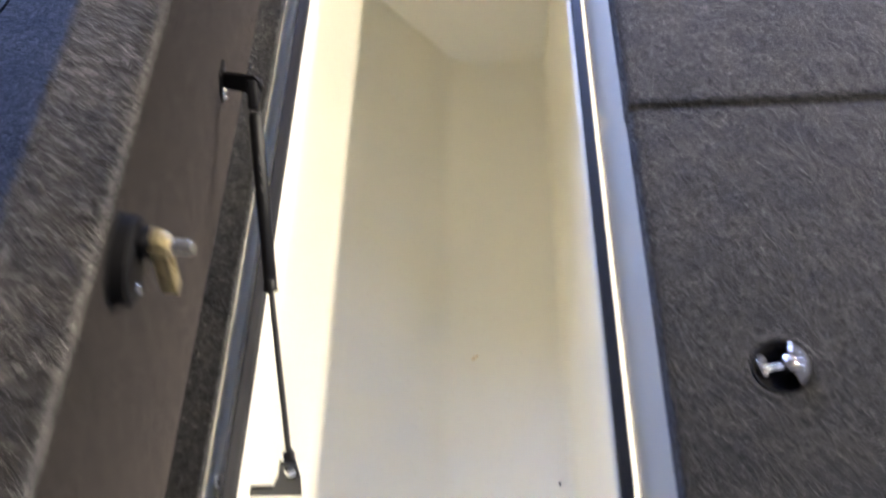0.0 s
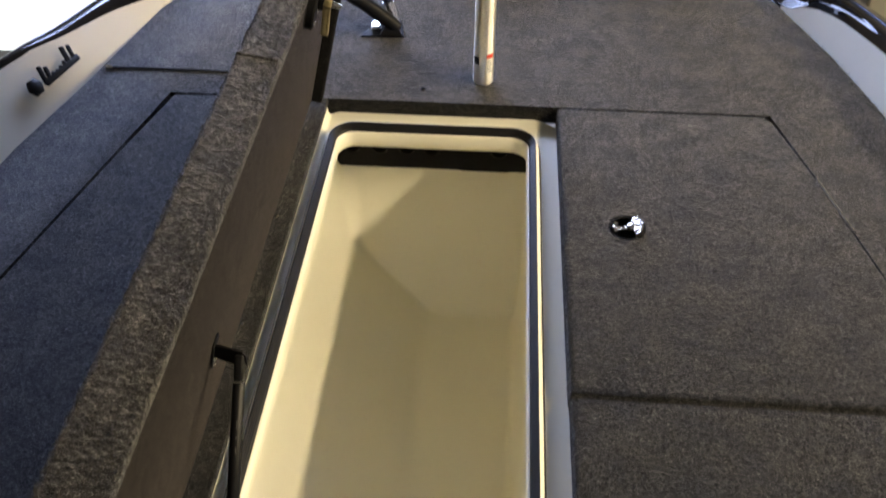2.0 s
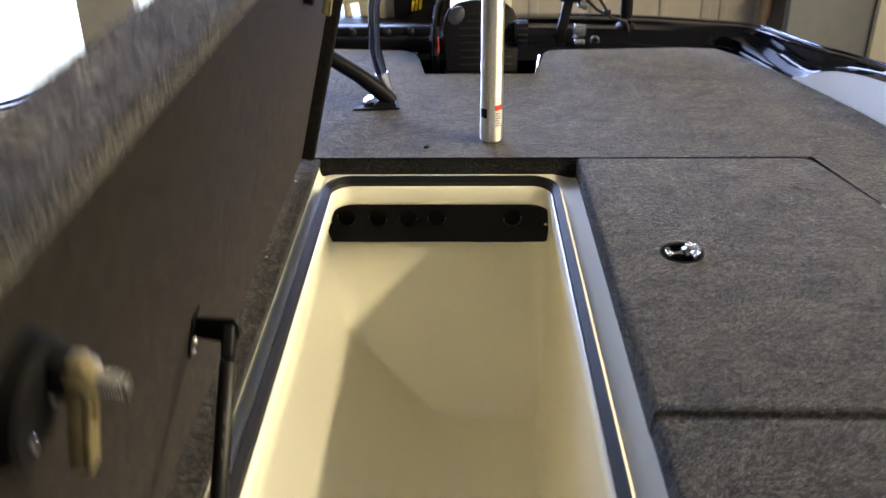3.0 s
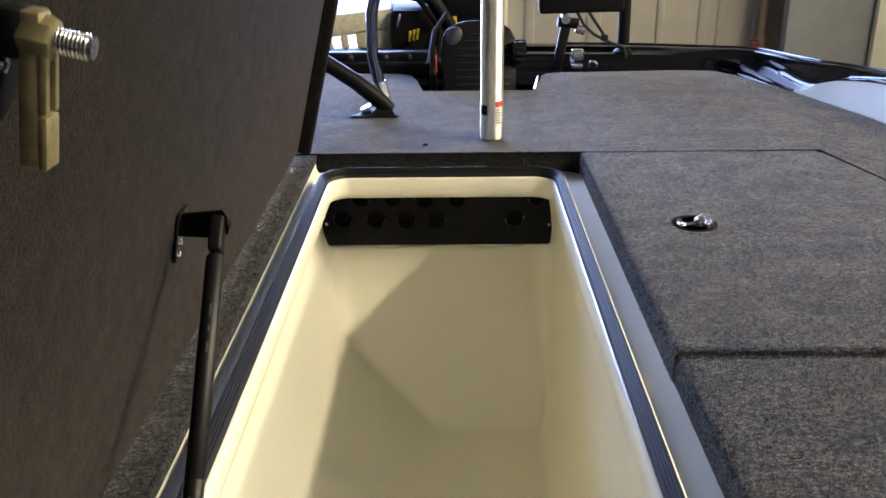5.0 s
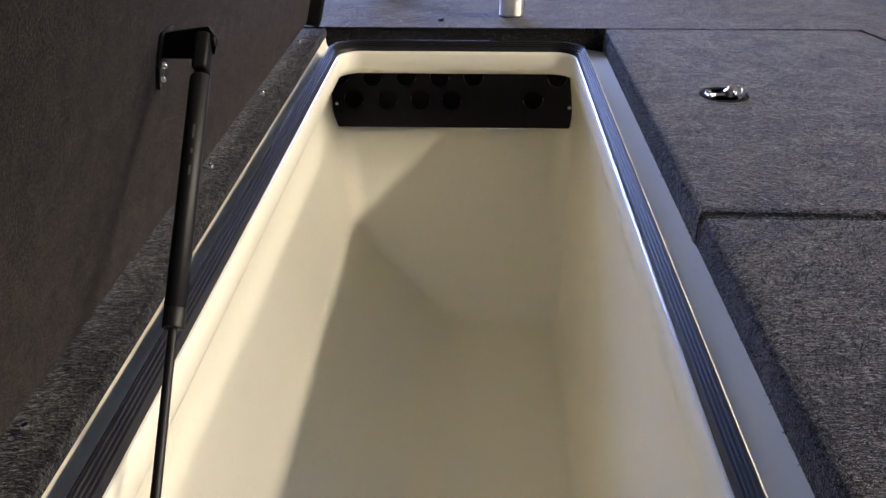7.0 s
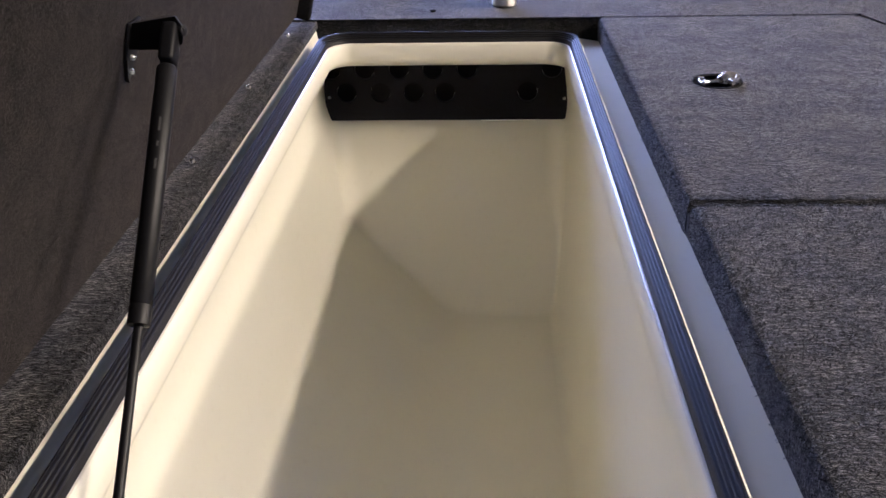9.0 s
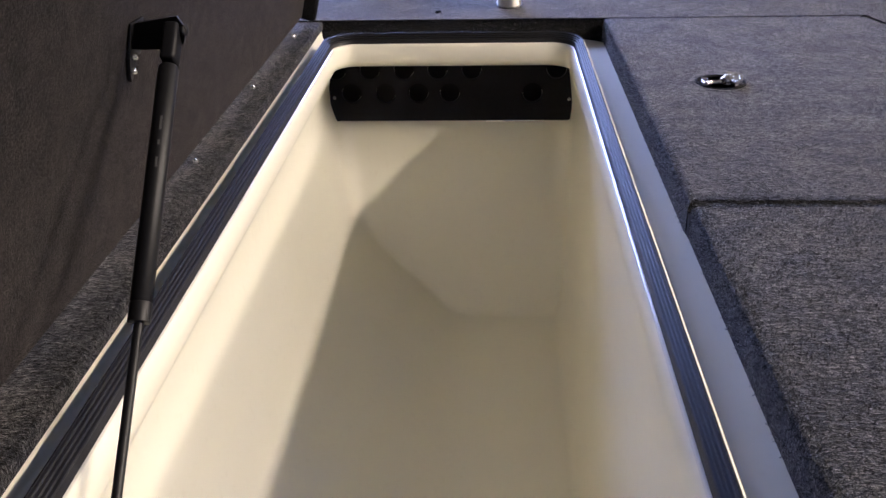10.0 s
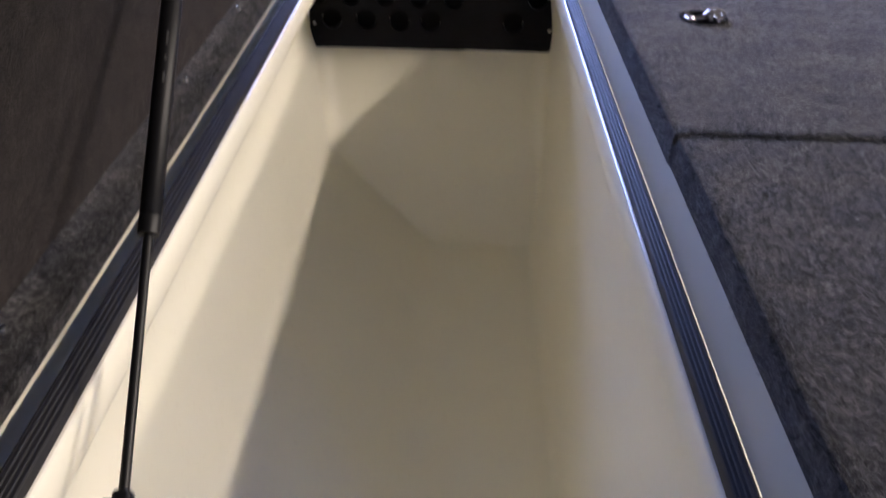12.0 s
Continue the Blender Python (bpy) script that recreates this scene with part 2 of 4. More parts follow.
def prism(poly, z0, z1, bevel=0.0, segments=3, bm=None):
    """An upright prism over a polygon, its top edges rounded."""
    bm = bm or bmesh.new()
    low = [bm.verts.new((x, y, z0)) for x, y in poly]
    high = [bm.verts.new((x, y, z1)) for x, y in poly]
    bm.faces.new(low[::-1])
    top = bm.faces.new(high)
    n = len(poly)
    for i in range(n):
        bm.faces.new((low[i], low[(i + 1) % n], high[(i + 1) % n], high[i]))
    if bevel:
        bmesh.ops.bevel(bm, geom=list(top.edges), offset=bevel, segments=segments, profile=0.5, affect="EDGES", clamp_overlap=True)
    return bm


def block(sx, sy, sz, at=None, bevel=0.0, segments=2, bm=None):
    """A box of that size, centred on the pose at, all edges rounded."""
    bm = bm or bmesh.new()
    made = bmesh.ops.create_cube(bm, size=1.0)["verts"]
    bmesh.ops.scale(bm, vec=(sx, sy, sz), verts=made)
    if bevel:
        edges = list({e for v in made for e in v.link_edges})
        out = bmesh.ops.bevel(bm, geom=edges, offset=bevel, segments=segments, profile=0.5, affect="EDGES", clamp_overlap=True)
        made = list({v for f in out["faces"] for v in f.verts} | {v for v in made if v.is_valid})
    if at is not None:
        bmesh.ops.transform(bm, matrix=at if isinstance(at, Matrix) else Matrix.Translation(at), verts=made)
    return bm


def tube(points, radius, sides=16, bm=None, caps=True):
    """A round bar along points; radius may be one number or one for each point."""
    bm = bm or bmesh.new()
    pts = [Vector(p) for p in points]
    rad = radius if isinstance(radius, (list, tuple)) else [radius] * len(pts)
    rings, side = [], None
    for i, p in enumerate(pts):
        d = (pts[min(i + 1, len(pts) - 1)] - pts[max(i - 1, 0)]).normalized()
        ref = side if side is not None else (Vector((0, 0, 1)) if abs(d.z) < 0.9 else Vector((0, 1, 0)))
        a = (ref - d * ref.dot(d)).normalized()
        side, b = a, d.cross(a)
        rings.append([bm.verts.new(p + rad[i] * (a * math.cos(k) + b * math.sin(k))) for k in np.linspace(0, 2 * math.pi, sides, endpoint=False)])
    for r0, r1 in zip(rings, rings[1:]):
        for k in range(sides):
            bm.faces.new((r0[k], r0[(k + 1) % sides], r1[(k + 1) % sides], r1[k]))
    if caps:
        bm.faces.new(rings[0][::-1])
        bm.faces.new(rings[-1])
    return bm


def lathe(profile, at=None, sides=32, bm=None):
    """A turned body: (radius, height) pairs round the local z axis, at a pose."""
    bm = bm or bmesh.new()
    at = at if at is not None else Matrix()
    rings = []
    for r, h in profile:
        if r < 1e-6:
            rings.append([bm.verts.new(at @ Vector((0, 0, h)))] * sides)
        else:
            rings.append([bm.verts.new(at @ Vector((r * math.cos(k), r * math.sin(k), h))) for k in np.linspace(0, 2 * math.pi, sides, endpoint=False)])
    for r0, r1 in zip(rings, rings[1:]):
        for k in range(sides):
            corners = []
            for v in (r0[k], r0[(k + 1) % sides], r1[(k + 1) % sides], r1[k]):
                if v not in corners:
                    corners.append(v)
            if len(corners) > 2:
                bm.faces.new(corners)
    return bm


def round_rect(x0, x1, y0, y1, r, steps=8):
    """Points and outward directions round a rectangle with rounded corners."""
    out = []
    for cx, cy, a0 in ((x1 - r, y1 - r, 0), (x0 + r, y1 - r, 90), (x0 + r, y0 + r, 180), (x1 - r, y0 + r, 270)):
        for a in np.linspace(a0, a0 + 90, steps + 1):
            d = (math.cos(radians(a)), math.sin(radians(a)))
            out.append(((cx + r * d[0], cy + r * d[1]), d))
    return out


def around(path, profile, bm=None, closed=False):
    """Sweeps a profile of (outward, z) pairs round a closed path of round_rect."""
    bm = bm or bmesh.new()
    rings = [[bm.verts.new((p[0] + d[0] * o, p[1] + d[1] * o, z)) for o, z in profile] for p, d in path]
    m = len(profile)
    for i in range(len(rings)):
        a, b = rings[i], rings[(i + 1) % len(rings)]
        for k in range(m if closed else m - 1):
            bm.faces.new((a[k], a[(k + 1) % m], b[(k + 1) % m], b[k]))
    return bm


def loft(rings, bm=None, closed=True, cap=False):
    """Joins rings of equally many 3D points by quads."""
    bm = bm or bmesh.new()
    made = [[bm.verts.new(p) for p in ring] for ring in rings]
    for a, b in zip(made, made[1:]):
        n = len(a)
        for k in range(n if closed else n - 1):
            bm.faces.new((a[k], a[(k + 1) % n], b[(k + 1) % n], b[k]))
    if cap:
        bm.faces.new(made[-1])
    return bm


def aim(at, direction, roll=0.0):
    """A pose at a place whose local z axis points along a direction."""
    turn = Vector(direction).to_track_quat("Z", "Y").to_matrix().to_4x4()
    return Matrix.Translation(at) @ turn @ pose(0, 0, 0, 0, 0, roll)


# ---- the shed: floor, walls, ceiling, daylight ----
FLOOR_Z, WALL_Y, CEIL_Z = -1.25, 4.65, 2.9


def shed():
    part("floor", prism([(-6, -5), (5, -5), (5, 4.7), (-1.75, 4.7), (-1.75, 4.28), (-6, 4.28)], FLOOR_Z - 0.1, FLOOR_Z), CONCRETE)["kind"] = "structure"
    part("ceiling", prism([(-6, -5), (5, -5), (5, 4.9), (-6, 4.9)], CEIL_Z, CEIL_Z + 0.1), DARK_CEILING)["kind"] = "structure"
    for name, poly in (("wall_left", [(-6.1, -5), (-6, -5), (-6, 4.9), (-6.1, 4.9)]), ("wall_right", [(5, -5), (5.1, -5), (5.1, 4.9), (5, 4.9)]), ("wall_back", [(-6.1, -5.1), (5.1, -5.1), (5.1, -5), (-6.1, -5)])):
        part(name, prism(poly, FLOOR_Z, CEIL_Z), SIDE_WALL)["kind"] = "structure"
    # front wall: ribbed sheet beside two openings
    bm = bmesh.new()
    for x0, x1, z0, z1 in ((-6.0, -4.6, FLOOR_Z, CEIL_Z), (-4.6, -2.05, 2.0, CEIL_Z), (-2.05, -1.75, FLOOR_Z, CEIL_Z), (-1.75, 0.17, 2.0, CEIL_Z), (0.17, 5.0, FLOOR_Z, CEIL_Z)):
        block(x1 - x0, 0.08, z1 - z0, ((x0 + x1) / 2, WALL_Y + 0.05, (z0 + z1) / 2), bm=bm)
    wall = part("wall_front", bm, RIBBED)
    wall["kind"] = "structure"
    # standing ribs of the sheet metal
    for x, w in ((0.33, 0.05), (0.66, 0.07), (1.00, 0.04), (1.22, 0.05), (1.31, 0.04), (1.50, 0.05), (1.86, 0.06)):
        part("rib", block(w, 0.020, CEIL_Z - FLOOR_Z, (x, WALL_Y + 0.010, (FLOOR_Z + CEIL_Z) / 2), 0.009, 2), RIBBED, wall)
    part("door_trim", block(0.05, 0.05, 3.4, (0.19, WALL_Y - 0.01, 0.45), 0.006), WHITE_WALL, wall, "white door trim")
    part("door_leaf", block(0.60, 0.04, 3.2, pose(1.83, WALL_Y - 0.10, 0.35, 0, 0, 24), 0.008), GREY_LEAF, wall, "pale grey door leaf standing ajar")
    part("door_panel", block(1.2, 0.05, 3.2, (2.68, WALL_Y - 0.03, 0.35), 0.01), WHITE_WALL, wall, "cream white door leaf")
    pipe = thing("wall_pipe", "dull copper pipe with a red valve on the sheet wall", "pipe")
    part("pipe", tube([(1.50, 4.57, -1.25), (1.50, 4.57, -0.25), (1.50, 4.57, 2.6)], 0.022), COPPER, pipe)
    part("coupling", tube([(1.50, 4.57, -0.30), (1.50, 4.57, -0.14)], 0.034), COPPER, pipe)
    part("valve_handle", block(0.045, 0.03, 0.03, (1.460, 4.55, -0.18), 0.008), DULL_RED, pipe, "small red valve handle")
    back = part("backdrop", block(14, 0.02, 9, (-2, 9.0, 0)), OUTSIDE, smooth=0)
    back["kind"] = "structure"
    # glowing surface reaches inside the wall line in place of sunlit floor
    part("glowing_ground", prism([(-14, 4.285), (-1.755, 4.285), (-1.755, 4.705), (10, 4.705), (10, 8.98), (-14, 8.98)], FLOOR_Z - 0.12, FLOOR_Z - 0.02), OUTSIDE)["kind"] = "structure"


shed()

# ---- boat deck ----
RX0, RX1, RY1 = -0.388, 0.235, 2.0          # locker recess: left ledge, right hatch side, far side
DECK_T = 0.058


def deck():
    seam_r = [(0.81, 2.0), (0.862, 1.733), (0.927, 1.395), (1.01, 0.95), (1.13, 0.2), (1.24, -0.6)]
    edge_r = [(1.36, -0.6), (1.28, 0.4), (1.20, 1.3), (1.122, 2.03), (1.058, 2.33), (0.965, 2.65), (0.875, 2.87), (0.81, 2.95), (0.70, 2.968), (0.30, 2.948), (0.245, 2.935), (0.225, 2.90)]
    notch = [(0.191, 2.665), (-0.165, 2.665), (-0.180, 2.84), (-0.20, 2.915), (-0.24, 2.945)]
    edge_l = [(-0.52, 2.968), (-0.72, 2.955), (-0.82, 2.90), (-0.915, 2.73), (-1.000, 2.52), (-1.083, 2.02), (-1.15, 1.70), (-1.25, 0.9), (-1.34, 0.2), (-1.41, -0.6)]
    seam_l = [(-1.28, -0.6), (-1.20, 0.1), (-1.09, 0.7), (-0.977, 1.28), (-0.892, 1.69), (-0.838, 2.0)]
    poly = edge_r + notch + edge_l + seam_l + seam_r
    roll = [(x - 0.020, y) for x, y in edge_r[:7]]
    edge_r[:7] = roll
    poly = edge_r + notch + edge_l + seam_l + seam_r
    d = part("deck", prism(poly, -DECK_T, 0.0, 0.007), CARPET, smooth=50)
    tagged(d, "charcoal heathered marine carpet covering the bow deck", "deck", kind="structure")
    profile = ((-0.006, 0.0003), (0.004, -0.0012), (0.012, -0.006), (0.017, -0.014), (0.0195, -0.024), (0.020, -0.05))
    part("edge_roll", loft([[(x + o, y + 0.25 * o, z) for o, z in profile] for x, y in roll], closed=False), CARPET, d, "carpet rolled down over the deck edge", 60)
    # hidden bed under the hatches
    bed = part("deck_bed", prism([(0.245, -0.6), (1.2, -0.6), (0.98, 0.95), (0.8, 2.05), (0.245, 2.05)], -0.12, -0.062), BLACK_PAINT)
    tagged(bed, "dark hatch bed under the deck panels", "deck", kind="structure")
    bed = part("deck_bed", prism([(-0.47, -0.6), (-0.47, 2.05), (-0.83, 2.05), (-1.05, 0.95), (-1.27, -0.6)], -0.12, -0.062), BLACK_PAINT)
    tagged(bed, "dark hatch bed under the deck panels", "deck", kind="structure")
    # added dark strip closes the gap, so the seam reads dark
    filler = part("seam_filler", prism([(0.2375, 0.997), (0.98, 0.997), (0.98, 1.009), (0.2375, 1.009)], -0.060, -0.018), RUBBER)
    tagged(filler, "added dark strip filling the hatch seam", "seal", kind="structure")
    aft = part("deck_panel", prism([(-0.388, -0.6), (0.233, -0.6), (0.233, 0.022), (-0.388, 0.022)], -0.058, 0.0, 0.008), CARPET)
    tagged(aft, "charcoal carpeted deck behind the locker", "deck", kind="structure")
    ledge = part("hinge_ledge", prism([(-0.482, -0.6), (-0.3935, -0.6), (-0.3935, 2.0), (-0.482, 2.0)], -0.021, -0.004, 0.006), LEDGE_CARPET)
    tagged(ledge, "narrow carpeted ledge along the lid hinge", "ledge", kind="structure")


deck()


def deck_hatch(poly, label, latch_at):
    h = thing("deck_hatch", label, "hatch", "deck hatches")
    bm = prism(poly, -0.060, 0.0, 0.015, 5)
    if latch_at:  # round hole for the latch cup
        top = max((f for f in bm.faces if f.normal.z > 0.9 or f.normal.z < -0.9), key=lambda f: f.calc_center_median().z)
        edges = list(top.edges)
        bmesh.ops.delete(bm, geom=[top], context="FACES_ONLY")
        rings = [[bm.verts.new((latch_at[0] + 0.0415 * math.cos(a), latch_at[1] + 0.0415 * math.sin(a), z)) for a in np.linspace(0, 2 * math.pi, 40, endpoint=False)] for z in (0.0, -0.02)]
        for k in range(40):
            bm.faces.new((rings[0][k], rings[0][(k + 1) % 40], rings[1][(k + 1) % 40], rings[1][k]))
        edges += [bm.edges.get((rings[0][k], rings[0][(k + 1) % 40])) for k in range(40)]
        bmesh.ops.triangle_fill(bm, use_beauty=True, edges=edges, normal=(0, 0, 1))
    part("panel", bm, CARPET, h, smooth=50)
    if latch_at:
        x, y = latch_at
        cup = part("latch_cup", lathe([(0.0425, 0.0), (0.0415, 0.0015), (0.0395, 0.0015), (0.0385, 0.0), (0.037, -0.016), (0.0, -0.018)], Matrix.Translation((x, y, 0.001))), CUP_BLACK, h, "round black latch cup")
        part("carpet_ring", around([((x + 0.043 * math.cos(a), y + 0.043 * math.sin(a)), (math.cos(a), math.sin(a))) for a in np.linspace(0, 2 * math.pi, 40, endpoint=False)], [(0.0, 0.0005), (0.003, 0.0012), (0.007, 0.0012), (0.010, 0.0002)]), CARPET, h, "pressed carpet ring")
        arc = [(x + 0.0362 * math.cos(a), y + 0.0362 * math.sin(a)) for a in np.linspace(radians(-62), radians(66), 22)]
        arc += [(x + (0.0195 + 0.002 * math.sin(5 * a)) * math.cos(a), y + (0.0195 + 0.002 * math.sin(5 * a)) * math.sin(a)) for a in np.linspace(radians(58), radians(-52), 18)]
        tab = prism(arc, -0.008, 0.0075, 0.0034, 4)
        bmesh.ops.transform(tab, matrix=Matrix.Translation((x, y, 0)) @ pose(0, 0, 0.0005, 0, -9, 0) @ Matrix.Translation((-x, -y, 0)), verts=tab.verts)
        tab = part("lift_tab", tab, LATCH_CHROME, cup, "bright chrome lift tab")
        for k in (-1.5, -0.5, 0.5, 1.5):
            part("grip_ridge", block(0.013, 0.0046, 0.005, pose(x + 0.0262, y + 0.0088 * k, 0.0100, 0, -9, 18 * k), 0.0021, 3), LATCH_CHROME, tab)
        for k in (-1, 0, 1):
            part("grip_slot", block(0.011, 0.0022, 0.003, pose(x + 0.0270, y + 0.0088 * k, 0.0090, 0, -9, 18 * k), 0.0006, 1), CUP_BLACK, tab)
        part("tab_hub", lathe([(0.0125, -0.010), (0.0125, 0.0075), (0.0105, 0.0105), (0.0060, 0.0120), (0.0, 0.0122)], Matrix.Translation((x + 0.0115, y + 0.002, 0.0)), 20), LATCH_CHROME, tab)
        part("pivot_bar", tube([(x + 0.004, y + 0.001, 0.001), (x - 0.008, y - 0.0005, 0.0), (x - 0.016, y - 0.0015, 0.0), (x - 0.024, y - 0.002, 0.0)], [0.0062, 0.0042, 0.0042, 0.0066], 14), LATCH_CHROME, cup, "waisted chrome pivot bar")
        part("pivot_post", block(0.0095, 0.022, 0.014, pose(x - 0.0275, y - 0.003, -0.002, 0, 0, 12), 0.0035, 3), LATCH_CHROME, cup)
        part("pivot_cap", lathe([(0.0062, 0), (0.0055, 0.005), (0, 0.006)], Matrix.Translation((x - 0.026, y + 0.010, 0.001)), 12), CHROME, cup)
    return h


deck_hatch([(0.236, 1.0085), (0.993, 1.0085), (0.923, 1.387), (0.857, 1.729), (0.810, 1.965), (0.790, 1.994), (0.236, 1.994)], "closed charcoal carpeted deck hatch with a round chrome latch", (0.384, 1.499))
deck_hatch([(0.238, -0.55), (1.23, -0.55), (1.125, 0.2), (1.000, 0.999), (0.238, 0.999)], "closed charcoal carpeted deck hatch with a round chrome latch", (0.393, 0.508))
deck_hatch([(-0.490, -0.55), (-0.490, 1.990), (-0.823, 1.990), (-0.884, 1.69), (-0.969, 1.28), (-1.082, 0.7), (-1.192, 0.1), (-1.27, -0.55)], "closed dark carpeted deck hatch behind the raised lid", None)


# ---- gunwale ----
def gunwale(sign, name):
    """One side of the bow: cream inner flank and glossy black cap, from the bow's middle aft."""
    cx = -0.03
    stations = [  # half breadth of deck edge, its y; half breadth of cap's inner edge, y, z; outer crown
        (0.00, 3.02, 0.00, 3.10, 0.035, 3.24, 0.050), (0.30, 3.01, 0.31, 3.09, 0.035, 3.22, 0.050), (0.55, 3.005, 0.57, 3.07, 0.035, 3.17, 0.052),
        (0.75, 2.995, 0.77, 3.03, 0.035, 3.09, 0.056), (0.85, 2.965, 0.875, 2.985, 0.030, 3.02, 0.062), (0.905, 2.88, 0.93, 2.885, 0.022, 2.93, 0.068), (0.995, 2.64, 1.025, 2.64, 0.030, 2.68, 0.080),
        (1.045, 2.48, 1.085, 2.48, 0.046, 2.51, 0.088), (1.085, 2.33, 1.135, 2.33, 0.062, 2.35, 0.096), (1.145, 2.02, 1.205, 2.02, 0.080, 2.03, 0.108), (1.20, 1.50, 1.27, 1.5, 0.100, 1.5, 0.125), (1.28, 0.8, 1.36, 0.8, 0.115, 0.8, 0.14), (1.40, -0.6, 1.50, -0.6, 0.13, -0.6, 0.155)]
    cut = 7
    if sign > 0:  # black runs down to the deck as far as the bow's shoulder, the cream begins behind it
        stations[6:9] = [(0.995, 2.64, 1.000, 2.64, 0.000, 2.68, 0.080), (1.020, 2.56, 1.040, 2.56, 0.036, 2.60, 0.084), (1.045, 2.48, 1.080, 2.48, 0.060, 2.51, 0.088), (1.085, 2.33, 1.130, 2.33, 0.078, 2.35, 0.096)]
        stations[10] = (1.145, 2.02, 1.205, 2.02, 0.092, 2.03, 0.108)
        cut = 6
    else:  # the cap lies lower beside the motor mount, the cream tapers out towards the bow
        stations[5:] = [(0.870, 2.76, 0.880, 2.76, 0.004, 2.80, 0.060), (0.955, 2.50, 0.995, 2.49, 0.036, 2.53, 0.076), (1.005, 2.33, 1.065, 2.33, 0.062, 2.36, 0.087), (1.055, 2.12, 1.130, 2.12, 0.090, 2.14, 0.101),
                        (1.105, 1.92, 1.190, 1.92, 0.120, 1.93, 0.128), (1.185, 1.50, 1.280, 1.50, 0.140, 1.50, 0.148), (1.29, 0.8, 1.39, 0.8, 0.150, 0.8, 0.158), (1.40, -0.6, 1.50, -0.6, 0.160, -0.6, 0.168)]
        cut = 5
        stations[:4] = [(b, y, i, iy, 0.004, oy, 0.016) for b, y, i, iy, iz, oy, oz in stations[:4]]
    flank, cap = [], []
    hollow = [0.044, 0.046, 0.030, 0.000, 0.026, 0.026] + [0.0] * 14
    hollows = [0.7, 0.8, 0.65, 0.0, 0.35, 1.0, 1.0, 1.0, 0.9, 0.5, 0.2] + [0.0] * 8
    fine = []
    for i in range(len(stations) - 1):  # a smooth line through the stations
        four = [np.array((*stations[max(0, min(len(stations) - 1, i + o))], *((hollow[max(0, i + o)], hollows[max(0, i + o)]) if sign > 0 else (0.0, 0.0)))) for o in (-1, 0, 1, 2)]
        for f in np.linspace(0, 1, 6, endpoint=False):
            a, b, c, d = four
            fine.append(b + 0.5 * f * (c - a + f * (2 * a - 5 * b + 4 * c - d + f * (3 * (b - c) + d - a))))
    fine.append(np.array((*stations[-1], 0.0, 0.0)))
    cut *= 6
    for row in fine:
        bx, by, ix, iy, iz, oy, oz, deep, pocket = (float(v) for v in row)
        pocket = max(0.0, min(1.0, pocket))
        wide = 0.075 if sign > 0 else 0.010 + 0.065 * max(0.0, min(1.0, (iy - 1.9) / 0.9))
        ox = ix + (wide if iy < 2.9 else 0.075 * max(0.0, min(1.0, ix / 0.8)))
        side, ahead = (0.25, 1.0) if iy > 2.98 else (0.85, 0.4)
        ring = [(cx + sign * (bx - 0.03), by - 0.02 * (by > 2.9), -0.05), (cx + sign * bx, by, -0.012)]
        for f, push in ((0.03, 0.85), (0.12, 1.15), (0.30, 1.0), (0.60, 0.6), (0.85, 0.2)):
            ring.append((cx + sign * (bx + (ix - bx) * f + side * deep * push), by + (iy - by) * f + ahead * deep * push, -0.012 + (iz + 0.012) * f))
        flank.append(ring + [(cx + sign * ix, iy, iz)])
        e = 0.06 if iy > 2.9 else 0.02
        ring = [(cx + sign * (ix - 0.002), iy, iz - 0.003)]
        for (f0, h0), (f1, h1) in zip(((0.08, 0.25), (0.18, 0.46), (0.30, 0.68), (0.45, 0.86), (0.58, 0.93), (0.75, 0.98)), ((0.52, 0.03), (0.68, 0.12), (0.71, 0.42), (0.63, 0.84), (0.66, 0.97), (0.78, 1.0))):
            f, hh = f0 + (f1 - f0) * pocket, h0 + (h1 - h0) * pocket
            ring.append((cx + sign * (ix + (ox - ix) * f), iy + (oy - iy) * f, iz + (oz - iz) * hh))
        cap.append(ring + [(cx + sign * ox, oy, oz), (cx + sign * (ox + 0.4 * wide), oy + e, oz - 0.008), (cx + sign * (ox + 0.65 * wide), oy + 1.5 * e, oz - 0.04), (cx + sign * (ox + 0.65 * wide), oy + 1.6 * e, oz - 0.12), (cx + sign * ox, oy + 0.8 * e, oz - 0.6)])
    g = thing(name, "bow gunwale with cream inner flank and glossy black cap", "gunwale", kind="structure")
    part("inner_flank", loft(flank[cut:], closed=False), HULL_CREAM, g, "cream gelcoat inner flank")
    part("bow_flank", loft(flank[:cut + 1], closed=False), BLACK_GEL, g)
    part("cap", loft(cap, closed=False), BLACK_GEL, g, "glossy black moulded cap", 60)
    # metal bead added in place of the gloss highlight along the cap's crown
    crown = [(c[7][0], c[7][1], c[7][2] + 0.001) for c in cap[6::2]]
    part("highlight_bead", tube(crown, 0.0040, 12), DARK_CHROME, g, "added thin bead that draws the highlight along the cap", 80)
    return g


gunwale(1, "gunwale_right")
gunwale(-1, "gunwale_left")


# ---- rod locker ----
OX0, OX1, OY0, OY1 = -0.343, 0.157, 0.085, 1.872      # edge of the opening
RIM = round_rect(OX0, OX1, OY0, OY1, 0.045, 10)


